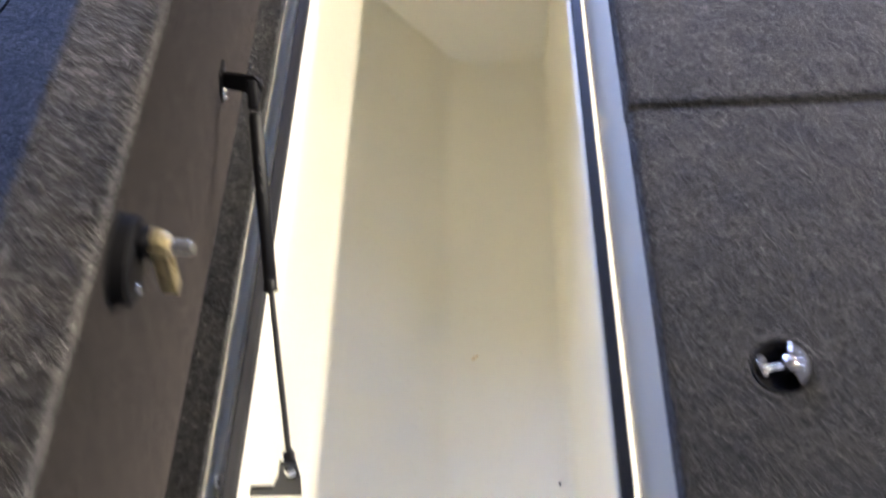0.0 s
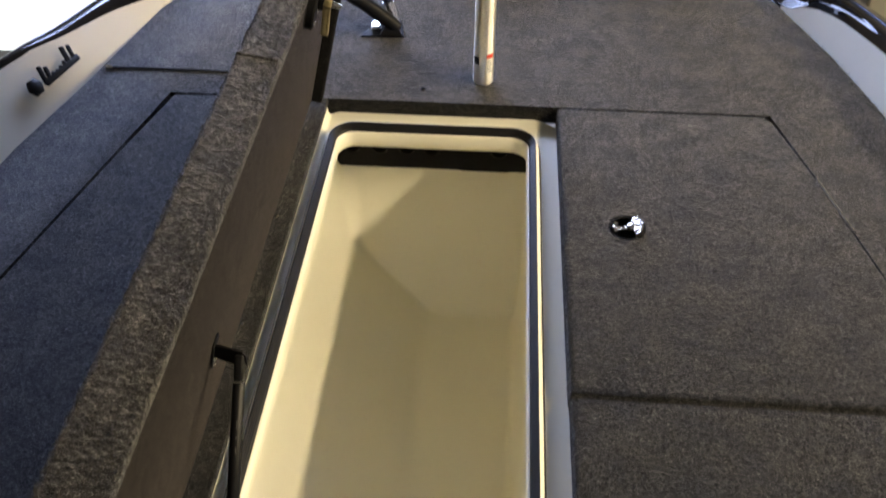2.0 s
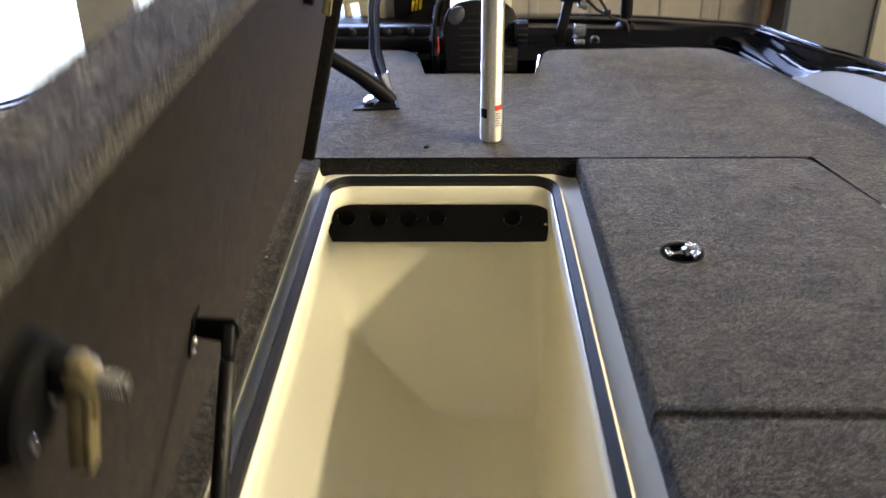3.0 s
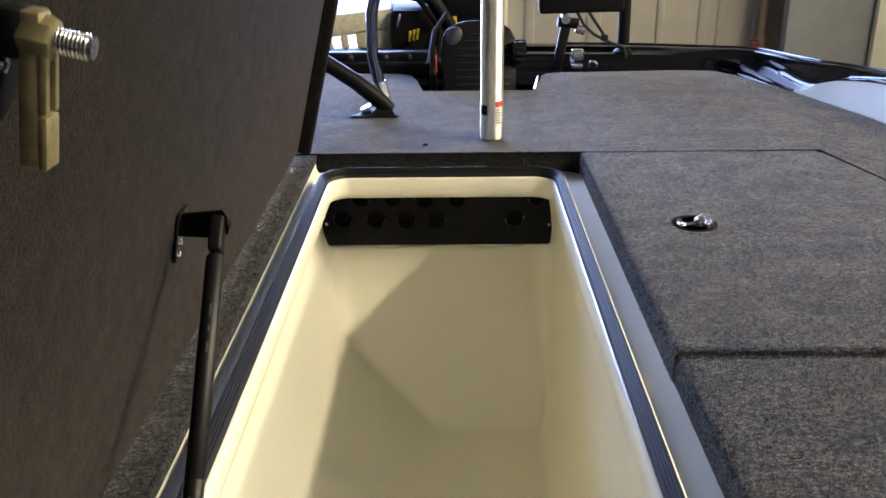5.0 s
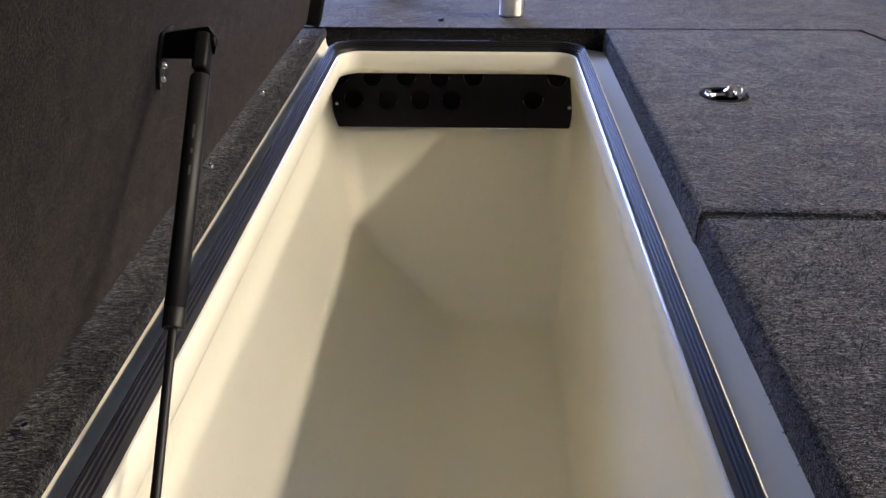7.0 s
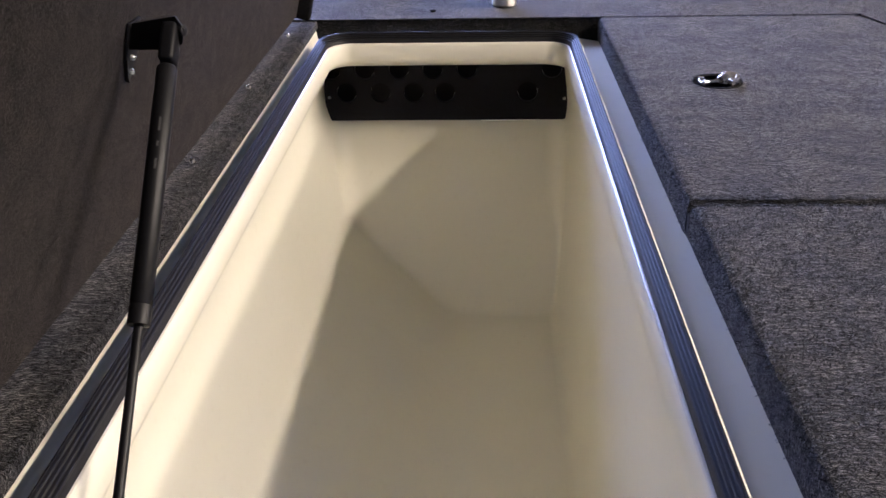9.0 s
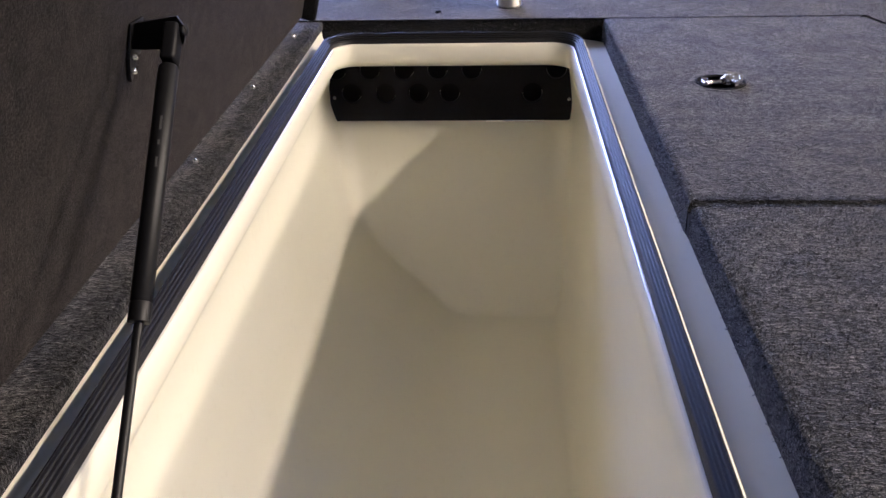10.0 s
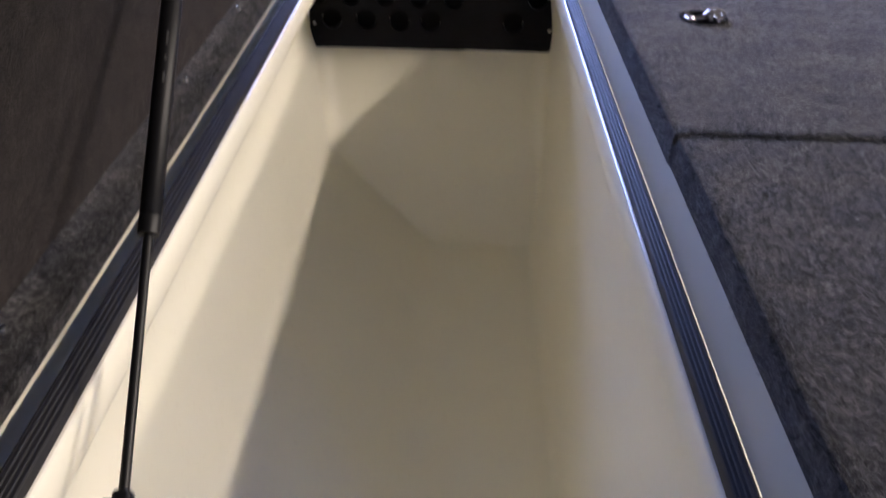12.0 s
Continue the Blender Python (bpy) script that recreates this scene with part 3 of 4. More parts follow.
def rod_locker():
    t = thing("rod_locker", "long open rod locker moulded in smooth cream gelcoat", "storage locker")
    levels = [(-0.0265, OX0, OX1, OY0, OY1, 0.045), (-0.0310, OX0 + 0.003, OX1 - 0.003, OY0 + 0.003, OY1 - 0.003, 0.043), (-0.060, OX0 + 0.002, OX1 - 0.002, OY0 + 0.002, OY1 - 0.004, 0.043),
              (-0.070, OX0 - 0.001, OX1 + 0.0005, OY0 - 0.002, OY1, 0.045), (-0.076, OX0 - 0.006, OX1 + 0.002, OY0 - 0.014, OY1 + 0.014, 0.05), (-0.084, -0.362, 0.1615, 0.045, 2.090, 0.06), (-0.100, -0.374, 0.1645, 0.040, 2.115, 0.06),
              (-0.130, -0.388, 0.1695, 0.041, 2.108, 0.058), (-0.165, -0.3945, 0.1745, 0.043, 2.094, 0.055), (-0.205, -0.3940, 0.1785, 0.046, 2.072, 0.053), (-0.250, -0.3870, 0.1800, 0.049, 2.048, 0.051), (-0.300, -0.3770, 0.1790, 0.052, 2.022, 0.050), (-0.360, -0.3670, 0.1765, 0.056, 1.995, 0.05)]
    levels += [(-0.416, -0.3580, 0.174, 0.060, 1.970, 0.048), (-0.440, -0.3530, 0.173, 0.061, 1.959, 0.040), (-0.456, -0.3490, 0.1725, 0.062, 1.952, 0.034), (-0.468, -0.3410, 0.172, 0.063, 1.947, 0.028), (-0.500, -0.3140, 0.1705, 0.066, 1.932, 0.018), (-0.53, -0.284, 0.168, 0.068, 1.919, 0.014), (-0.565, -0.244, 0.166, 0.070, 1.904, 0.012), (-0.60, -0.200, 0.164, 0.072, 1.889, 0.012),
               (-0.640, -0.155, 0.160, 0.076, 1.870, 0.013), (-0.660, -0.132, 0.157, 0.080, 1.860, 0.013), (-0.673, -0.113, 0.152, 0.085, 1.853, 0.014), (-0.6805, -0.090, 0.146, 0.091, 1.847, 0.015), (-0.6845, -0.058, 0.138, 0.098, 1.839, 0.016)]
    rings = [[(p[0], p[1], z) for p, _ in round_rect(x0, x1, y0, y1, r, 8)] for z, x0, x1, y0, y1, r in levels]
    part("liner", loft(rings, cap=True), CREAM, t, "smooth cream gelcoat liner", 60)
    # raised rim with a sloping outer face, and the drain gutter outside it
    part("gutter", around(RIM, [(0.0190, -0.0090), (0.0215, -0.0094), (0.0240, -0.0112), (0.0258, -0.0146), (0.0299, -0.0262), (0.0302, -0.0350), (0.0312, -0.0465), (0.0440, -0.0478), (0.14, -0.0480)]), CREAM, t, "glossy cream rim and drain gutter round the opening", 60)
    part("lip_bead", around(RIM, [(0.0000, -0.0265), (0.0006, -0.0252), (0.0020, -0.0244), (0.0036, -0.0242), (0.0050, -0.0243)]), POLISHED_CREAM, t, "polished rounded lip of the opening", 80)
    # rubber seal on the inner side of the rim, ribbed along its upper half
    prof = [(0.0036, -0.0250), (0.0038, -0.0228), (0.0062, -0.0186)]
    for k in range(4):
        o, z = 0.0066 + k * 0.0028, -0.0180 + k * 0.0034
        prof += [(o, z), (o - 0.0006, z + 0.0012), (o + 0.0005, z + 0.0024), (o + 0.0032, z + 0.0026)]
    prof += [(0.0182, -0.0038), (0.0196, -0.0040), (0.0204, -0.0056), (0.0206, -0.0120)]
    # black skirt added: shades the cream outer wall, keeps warm bounce off the gutter
    part("rim_shade_skirt", around(RIM, [(0.0295, -0.0262), (0.0311, -0.0268), (0.0322, -0.0400), (0.0337, -0.0455), (0.0352, -0.0474)]), RUBBER, t, "added black skirt that stands for shade on the rim's outer wall", 35)
    part("seal", around(RIM, prof), RUBBER, t, "ribbed black rubber seal round the rim", 35)
    wall = [(-0.4020, -0.0500), (-0.4020, -0.0215), (-0.3955, -0.0215), (-0.3945, -0.0225), (-0.3935, -0.0340), (-0.3915, -0.0410), (-0.3880, -0.0455), (-0.3830, -0.0476), (-0.3830, -0.0500)]
    part("ledge_wall", loft([[(x, y, z) for x, z in wall] for y in (-0.1, 0.6, 1.3, 1.985)], cap=True), CREAM, t, "upright cream wall under the hinge ledge", 50)
    for y in (0.372, 0.341):
        part("acorn_nut", lathe([(0.0085, 0), (0.0085, 0.003), (0.0055, 0.004), (0.0052, 0.009), (0.003, 0.0125), (0.0, 0.0135)], Matrix.Translation((-0.3800, y, -0.0430)), 16), CHROME, t, "shiny cap nut")
    return t


rod_locker()


def rod_holder():
    """Black plastic board with round holes for rod tips, across the far end of the locker."""
    h = thing("rod_holder", "black plastic rod holder board with round holes", "rod holder")
    x0, x1, z0, z1, y = -0.406, 0.192, -0.248, -0.088, 2.021
    bm = bmesh.new()
    outline = [(x0, z1), (x0, z0 + 0.022), (x0 + 0.006, z0 + 0.007), (x0 + 0.022, z0), (x1 - 0.022, z0), (x1 - 0.006, z0 + 0.007), (x1, z0 + 0.022), (x1, z1)]
    front = [bm.verts.new((px, y, pz)) for px, pz in outline]
    edges = [bm.edges.new((front[i], front[(i + 1) % len(front)])) for i in range(len(front))]
    holes = [(px, -0.180) for px in (-0.342, -0.261, -0.183, -0.109, 0.085)] + [(px, -0.124) for px in (-0.376, -0.296, -0.216, -0.137, -0.057, 0.140)]
    for hx, hz in holes:
        ring = [bm.verts.new((hx + 0.0235 * math.cos(a), y, hz + 0.0235 * math.sin(a))) for a in np.linspace(0, 2 * math.pi, 24, endpoint=False)]
        edges += [bm.edges.new((ring[i], ring[(i + 1) % 24])) for i in range(24)]
    bmesh.ops.triangle_fill(bm, use_beauty=True, edges=edges)
    made = bmesh.ops.extrude_face_region(bm, geom=bm.faces[:])
    bmesh.ops.translate(bm, vec=(0, 0.012, 0), verts=[v for v in made["geom"] if isinstance(v, bmesh.types.BMVert)])
    board = part("board", bm, HOLDER_PLASTIC, h, smooth=30)
    for hx, hz in holes:
        # capped tubes whose dark colour paints the depth of each hole
        part("rod_tube", tube([(hx, y + 0.008, hz), (hx, y + 0.05, hz)], 0.0228, 20), TUBE_SHADE, board)
    for px, pz in ((-0.383, -0.190), (0.171, -0.196)):
        part("screw", lathe([(0.0045, 0), (0.0042, 0.0015), (0.002, 0.003), (0, 0.0032)], aim((px, y, pz), (0, -1, 0)), 14), STEEL, board)
    part("edge_strip", block(0.138, 0.006, 0.004, (0.045, y - 0.004, z0 + 0.001), 0.001), SATIN_CHROME, board, "thin bright strip on the lower edge")
    return h


rod_holder()

# ---- raised lid ----
LEAN_LID = 13.66
LID_P = pose(-0.420, 0, 0.0, 0, LEAN_LID, 0)      # local x: out of the underside; local z: up the lid


def lid_point(n, y, u):
    return LID_P @ Vector((n, y, u))


def lid_latch(lid, y, u):
    p = lambda n, dy, du: lid_point(n, y + dy, u + du)
    out = (LID_P.to_3x3() @ Vector((1, 0, 0)))
    latch = part("latch_body", lathe([(0.046, 0.0), (0.046, 0.004), (0.041, 0.006), (0.039, 0.008), (0.039, 0.020), (0.036, 0.023), (0.0, 0.024)], aim(p(-0.019, -0.009, -0.015), out)), CUP_BLACK, lid, "round black latch housing")
    part("shaft_boss", block(0.014, 0.020, 0.026, LID_P @ pose(0.0100, y, u), 0.004, 2), BLACK_PLASTIC, latch)
    part("bolt", tube([p(0.0, 0, 0), p(0.049, 0, 0)], 0.0058, 14), STEEL, latch, "threaded steel bolt")
    bm = bmesh.new()
    for k in range(9):
        n = 0.030 + k * 0.0020
        lathe([(0.0058, -0.0008), (0.0067, 0.0), (0.0058, 0.0008)], aim(p(n, 0, 0), out), 14, bm)
    part("thread", bm, STEEL, latch)
    lever = LID_P @ pose(0.0215, y, u - 0.027, 0, -4, 0)
    part("cam_lever", block(0.0115, 0.0165, 0.080, lever, 0.0025, 2), BRASS, latch, "brass coloured cam lever")
    part("cam_rib", block(0.005, 0.005, 0.042, lever @ Matrix.Translation((0.0066, 0.0058, 0.010)), 0.0015), BRASS, latch)
    part("cam_pad", block(0.005, 0.0165, 0.028, lever @ Matrix.Translation((0.0066, 0.0, -0.026)), 0.0015), BRASS, latch)
    part("cam_rib", block(0.005, 0.005, 0.042, lever @ Matrix.Translation((0.0066, -0.0058, 0.010)), 0.0015), BRASS, latch)
    part("cam_collar", lathe([(0.006, -0.0085), (0.0105, -0.008), (0.0115, -0.006), (0.0115, 0.006), (0.0105, 0.008), (0.006, 0.0085)], aim(p(0.022, 0, 0), out), 8), BRASS, latch)
    part("nut", lathe([(0.0, 0.0), (0.0095, 0.0), (0.0095, 0.008), (0.0, 0.008)], aim(p(0.006, 0, 0), out), 6), STEEL, latch)
    for dy, du in ((-0.026, -0.034), (0.000, -0.018)):
        part("latch_screw", lathe([(0.0045, 0), (0.004, 0.002), (0.0, 0.0035)], aim(p(0.005, dy, du), out), 12), STEEL, latch)
    return latch


def locker_lid():
    lid = thing("locker_lid", "raised carpeted locker lid leaning on its gas strut", "hatch lid")
    y0, y1, h, t = -0.02, 1.982, 0.662, 0.066
    shell = block(t - 0.018, y1 - y0, h, LID_P @ pose(-(t + 0.018) / 2, (y0 + y1) / 2, 0.006 + h / 2), 0.010, 4)
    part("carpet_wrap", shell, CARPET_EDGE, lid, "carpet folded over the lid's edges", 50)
    felt = block(0.016, y1 - y0 - 0.050, h - 0.008, LID_P @ pose(-0.0215, (y0 + y1) / 2, 0.007 + h / 2), 0.004, 2)
    part("underside", felt, FELT, lid, "dark grey felt underside")
    for y in (y0 + 0.0135, y1 - 0.0135):
        part("end_flange", block(0.046, 0.026, h - 0.004, LID_P @ pose(-0.0075, y, 0.006 + h / 2), 0.007, 3), END_WRAP, lid, "dark wrapped end flange")
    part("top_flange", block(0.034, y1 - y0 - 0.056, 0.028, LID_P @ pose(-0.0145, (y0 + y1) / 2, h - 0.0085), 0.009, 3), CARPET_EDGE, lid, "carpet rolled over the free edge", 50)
    part("carpet_seam", block(0.064, 0.006, 0.005, LID_P @ pose(-0.034, 1.085, h + 0.0065, 0, 0, 6), 0.002), CARPET_EDGE, lid, "stitched carpet seam")
    lid_latch(lid, 0.364, 0.553)
    lid_latch(lid, 1.505, 0.553)
    for y in (0.190, 0.555, 1.145, 1.490, 1.852):
        part("hinge_screw", lathe([(0.0050, 0), (0.0048, 0.005), (0.0034, 0.0078), (0.0, 0.0085)], pose(-0.428, y - 0.008, -0.002), 12), STEEL, lid)
    return lid


locker_lid()


def gas_strut():
    s = thing("gas_strut", "black gas strut holding the lid up", "gas strut")
    top, end, low = Vector((-0.320, 0.829, 0.261)), Vector((-0.314, 0.614, 0.060)), Vector((-0.290, 0.402, -0.066))
    d = (end - top).normalized()
    part("cylinder", tube([top + d * 0.040, top + d * 0.043, end - d * 0.020, end - d * 0.019, end - d * 0.017, end - d * 0.001, end], [0.008, 0.0098, 0.0098, 0.0090, 0.0098, 0.0098, 0.006], 24), BLACK_PAINT, s, "glossy black cylinder")
    face = (Vector((0.25, -0.9, 0.45)) - d * Vector((0.25, -0.9, 0.45)).dot(d)).normalized()
    across = d.cross(face)
    for k, w in enumerate((0.014, 0.005, 0.010)):
        turn = Matrix((d, across, face)).transposed().to_4x4()
        turn.translation = top + d * (0.105 + 0.020 * k) + face * 0.0096
        part("print_bar", block(w, 0.0020, 0.0008, turn), FAINT_PRINT, s)
    part("rod", tube([end - d * 0.002, low - (low - end).normalized() * 0.012], 0.0042, 14), BLACK_PAINT, s, "thin black piston rod")
    fit = block(0.015, 0.022, 0.042, aim(top + d * 0.016, d), 0.004, 3)
    part("end_fitting", fit, BLACK_PLASTIC, s)
    part("pin", lathe([(0.006, 0), (0.0055, 0.003), (0.003, 0.004), (0.0, 0.004)], aim(top + Vector((0.010, 0, 0)), (1, -0.25, 0.1)), 16), BLACK_PAINT, s)
    # upper bracket: a plate on the underside and an ear to the pin
    bm = bmesh.new()
    ear = [lid_point(-0.014, 0.852, 0.266), lid_point(-0.014, 0.847, 0.242), lid_point(0.002, 0.843, 0.246), top + Vector((-0.004, -0.002, -0.018)), top + Vector((0.010, -0.004, -0.012)), top + Vector((0.014, -0.004, 0.002)), top + Vector((0.006, -0.002, 0.014))]
    back = [p + Vector((0, 0.004, 0)) for p in ear]
    va, vb = [bm.verts.new(p) for p in ear], [bm.verts.new(p) for p in back]
    bm.faces.new(va), bm.faces.new(vb[::-1])
    for i in range(len(va)):
        bm.faces.new((va[i], va[(i + 1) % len(va)], vb[(i + 1) % len(va)], vb[i]))
    block(0.004, 0.034, 0.040, LID_P @ pose(-0.011, 0.860, 0.250), 0.002, bm=bm)
    tip = [lid_point(n, y, u) for n in (-0.013, -0.009) for y, u in ((0.842, 0.234), (0.866, 0.234), (0.861, 0.216), (0.853, 0.206), (0.848, 0.214))]
    tv = [bm.verts.new(p) for p in tip]
    bm.faces.new(tv[:5]), bm.faces.new(tv[5:])
    for i in range(5):
        bm.faces.new((tv[i], tv[(i + 1) % 5], tv[5 + (i + 1) % 5], tv[5 + i]))
    part("upper_bracket", bm, BLACK_PAINT, s, "black steel bracket plate")
    for du in (-0.020, -0.035):
        part("bracket_screw", lathe([(0.0040, 0), (0.0037, 0.002), (0.002, 0.0042), (0.0, 0.0046)], aim(lid_point(-0.009, 0.853, 0.253 + du), LID_P.to_3x3() @ Vector((1, 0, 0))), 12), STEEL, s)
    # lower end: block, pin and the angled plate on the locker's lip
    e = (low - end).normalized()
    part("lower_fitting", block(0.015, 0.018, 0.040, aim(low - e * 0.004, e), 0.004, 3), BLACK_PLASTIC, s)
    part("lower_pin", lathe([(0.0085, 0), (0.008, 0.003), (0.004, 0.005), (0, 0.005)], aim(low + Vector((0.002, -0.008, 0.006)), (0.15, -0.75, 0.65)), 18), CHROME, s)
    bm = bmesh.new()
    plate = [(-0.299, 0.0, -0.040), (-0.276, 0.0, -0.040), (-0.282, 0.0, -0.10), (-0.294, 0.0, -0.168), (-0.392, 0.0, -0.166), (-0.392, 0.0, -0.132), (-0.330, 0.0, -0.134), (-0.312, 0.0, -0.09)]
    va = [bm.verts.new((x, 0.396, z)) for x, _, z in plate]
    vb = [bm.verts.new((x, 0.401, z)) for x, _, z in plate]
    bm.faces.new(va), bm.faces.new(vb[::-1])
    for i in range(len(va)):
        bm.faces.new((va[i], va[(i + 1) % len(va)], vb[(i + 1) % len(va)], vb[i]))
    block(0.004, 0.060, 0.050, (-0.3925, 0.372, -0.150), 0.001, bm=bm)
    part("lower_bracket", bm, BLACK_PAINT, s, "black angled bracket plate")
    return s


gas_strut()


# ---- bow things ----
def seat_pole():
    s = thing("seat_pole", "bare aluminium pole standing on the bow deck", "pole")
    x, y, r = 0.030, 2.112, 0.0285
    part("pole", lathe([(r - 0.004, 0.0), (r, 0.004), (r, 0.10), (r - 0.0006, 0.102), (r - 0.0006, 1.15), (0.0, 1.15)], Matrix.Translation((x, y, 0.001)), 40), ALUMINIUM, s)

    def wrap(name, a0, a1, z0, z1, mat, over, label=""):
        arc = [(x + (r + over) * math.cos(a), y + (r + over) * math.sin(a)) for a in np.linspace(radians(a0), radians(a1), 10)]
        return part(name, loft([[(px, py, z0) for px, py in arc], [(px, py, z1) for px, py in arc]], closed=False), mat, s, label)

    wrap("label", 285, 330, 0.040, 0.100, WHITE_LABEL, 0.0004, "white warning label")
    wrap("label_band", 285, 330, 0.087, 0.100, RED_LABEL, 0.0008, "red warning band")
    for k in range(6):
        wrap("text_line", 288, 322 - 5 * (k % 3), 0.046 + k * 0.0062, 0.0485 + k * 0.0062, GREY_INK, 0.0008)
    wrap("badge", 205, 245, 0.066, 0.090, BLACK_PLASTIC, 0.0006, "small dark badge")
    return s


seat_pole()


def bow_brace():
    b = thing("bow_brace", "black brace and dark chrome tube on a triangular foot", "brace")
    part("foot", loft([[(-0.350, 2.330, 0.002), (-0.216, 2.338, 0.002), (-0.235, 2.45, 0.002), (-0.31, 2.44, 0.002)], [(-0.344, 2.333, 0.006), (-0.219, 2.341, 0.006), (-0.238, 2.44, 0.006), (-0.31, 2.43, 0.006)]], cap=True), CUP_BLACK, b, "black triangular foot plate")
    part("gusset", loft([[(-0.292, 2.345, 0.006), (-0.225, 2.348, 0.006), (-0.240, 2.41, 0.006), (-0.285, 2.41, 0.006)], [(-0.270, 2.358, 0.030), (-0.243, 2.360, 0.034), (-0.250, 2.395, 0.034), (-0.268, 2.395, 0.030)]], cap=True), BLACK_PAINT, b)
    part("shoe", block(0.030, 0.05, 0.018, pose(-0.305, 2.385, 0.014, 0, -18, 0), 0.004), SATIN_CHROME, b, "bright metal shoe")
    part("arm", tube([(-0.241, 2.374, 0.014), (-0.27, 2.366, 0.044), (-0.33, 2.362, 0.095), (-0.43, 2.35, 0.165), (-0.62, 2.33, 0.29)], [0.020, 0.023, 0.022, 0.021, 0.020], 14), BLACK_PLASTIC, b, "padded black arm")
    part("tube", tube([(-0.258, 2.41, 0.030), (-0.272, 2.41, 0.09), (-0.286, 2.41, 0.16), (-0.284, 2.41, 0.27), (-0.262, 2.41, 0.36), (-0.20, 2.42, 0.52)], 0.0165, 18), DARK_CHROME, b, "bent dark chrome tube")
    part("sleeve", tube([(-0.257, 2.408, 0.020), (-0.262, 2.410, 0.05), (-0.270, 2.41, 0.085)], [0.021, 0.0195, 0.0185], 18), SATIN_CHROME, b, "bright crumpled metal sleeve")
    return b


bow_brace()


def foot_pedal():
    p = thing("foot_pedal", "black foot control pedal in a recessed deck tray", "pedal")
    part("tray", loft([[(-0.175, 2.66, -0.03), (0.215, 2.66, -0.03), (0.24, 3.05, -0.03), (-0.24, 3.05, -0.03)], [(-0.165, 2.67, -0.14), (0.20, 2.67, -0.14), (0.22, 3.04, -0.14), (-0.22, 3.04, -0.14)]], cap=True), BLACK_GEL, p, "glossy black recessed tray")
    tilt = pose(0.018, 2.845, 0.070, 68, 0, 2)
    half = [(0.116, -0.115), (0.122, 0.01), (0.118, 0.058), (0.104, 0.088), (0.076, 0.108), (0.030, 0.118)]
    pad = prism(half + [(-x, y) for x, y in half[::-1]], -0.014, 0.014, 0.008, 3)
    bmesh.ops.transform(pad, matrix=tilt, verts=pad.verts)
    part("pad", pad, BLACK_PLASTIC, p, "arched black pedal pad")
    for k in range(8):
        part("tread_rib", block(0.170 if k < 6 else 0.12, 0.006, 0.004, tilt @ Matrix.Translation((0.014, -0.090 + 0.023 * k, 0.0155)), 0.002), RUBBER, p)
    cap = lathe([(0.034, 0.0), (0.032, 0.006), (0.022, 0.011), (0.0, 0.013)], Matrix.Diagonal((1.0, 0.72, 1.0, 1.0)), 24)
    bmesh.ops.transform(cap, matrix=tilt @ pose(-0.080, 0.066, 0.012, 0, -12, 52), verts=cap.verts)
    part("toe_cap", cap, BLUE_GREY, p, "blue grey oval toe button")
    part("wheel", tube([(0.125, 2.83, 0.088), (0.168, 2.83, 0.088)], 0.036, 24), BLACK_PLASTIC, p, "knurled black side knob")
    for a in np.linspace(0, 2 * math.pi, 12, endpoint=False):
        part("knob_ridge", block(0.032, 0.008, 0.008, (0.150, 2.83 + 0.036 * math.cos(a), 0.088 + 0.036 * math.sin(a)), 0.002), RUBBER, p)
    part("side_arm", block(0.022, 0.16, 0.10, pose(-0.128, 2.84, 0.03, -35, 0, 0), 0.008), BLACK_PLASTIC, p)
    part("marker", block(0.004, 0.012, 0.050, (-0.118, 2.765, 0.066), 0.001), RED_LABEL, p, "small red stripe")
    for k in range(4):
        part("link_bar", block(0.010, 0.02, 0.018, (0.098 + 0.021 * k, 2.715, -0.042), 0.003), SATIN_CHROME, p, "small bright link")
    part("base", block(0.30, 0.24, 0.030, (0.03, 2.83, -0.115), 0.008), BLACK_PLASTIC, p)
    part("bright_edge", tube([(0.187, 2.674, 0.002), (0.212, 2.86, 0.002)], 0.0045, 8), CHROME, p, "bright metal edge")
    return p


foot_pedal()


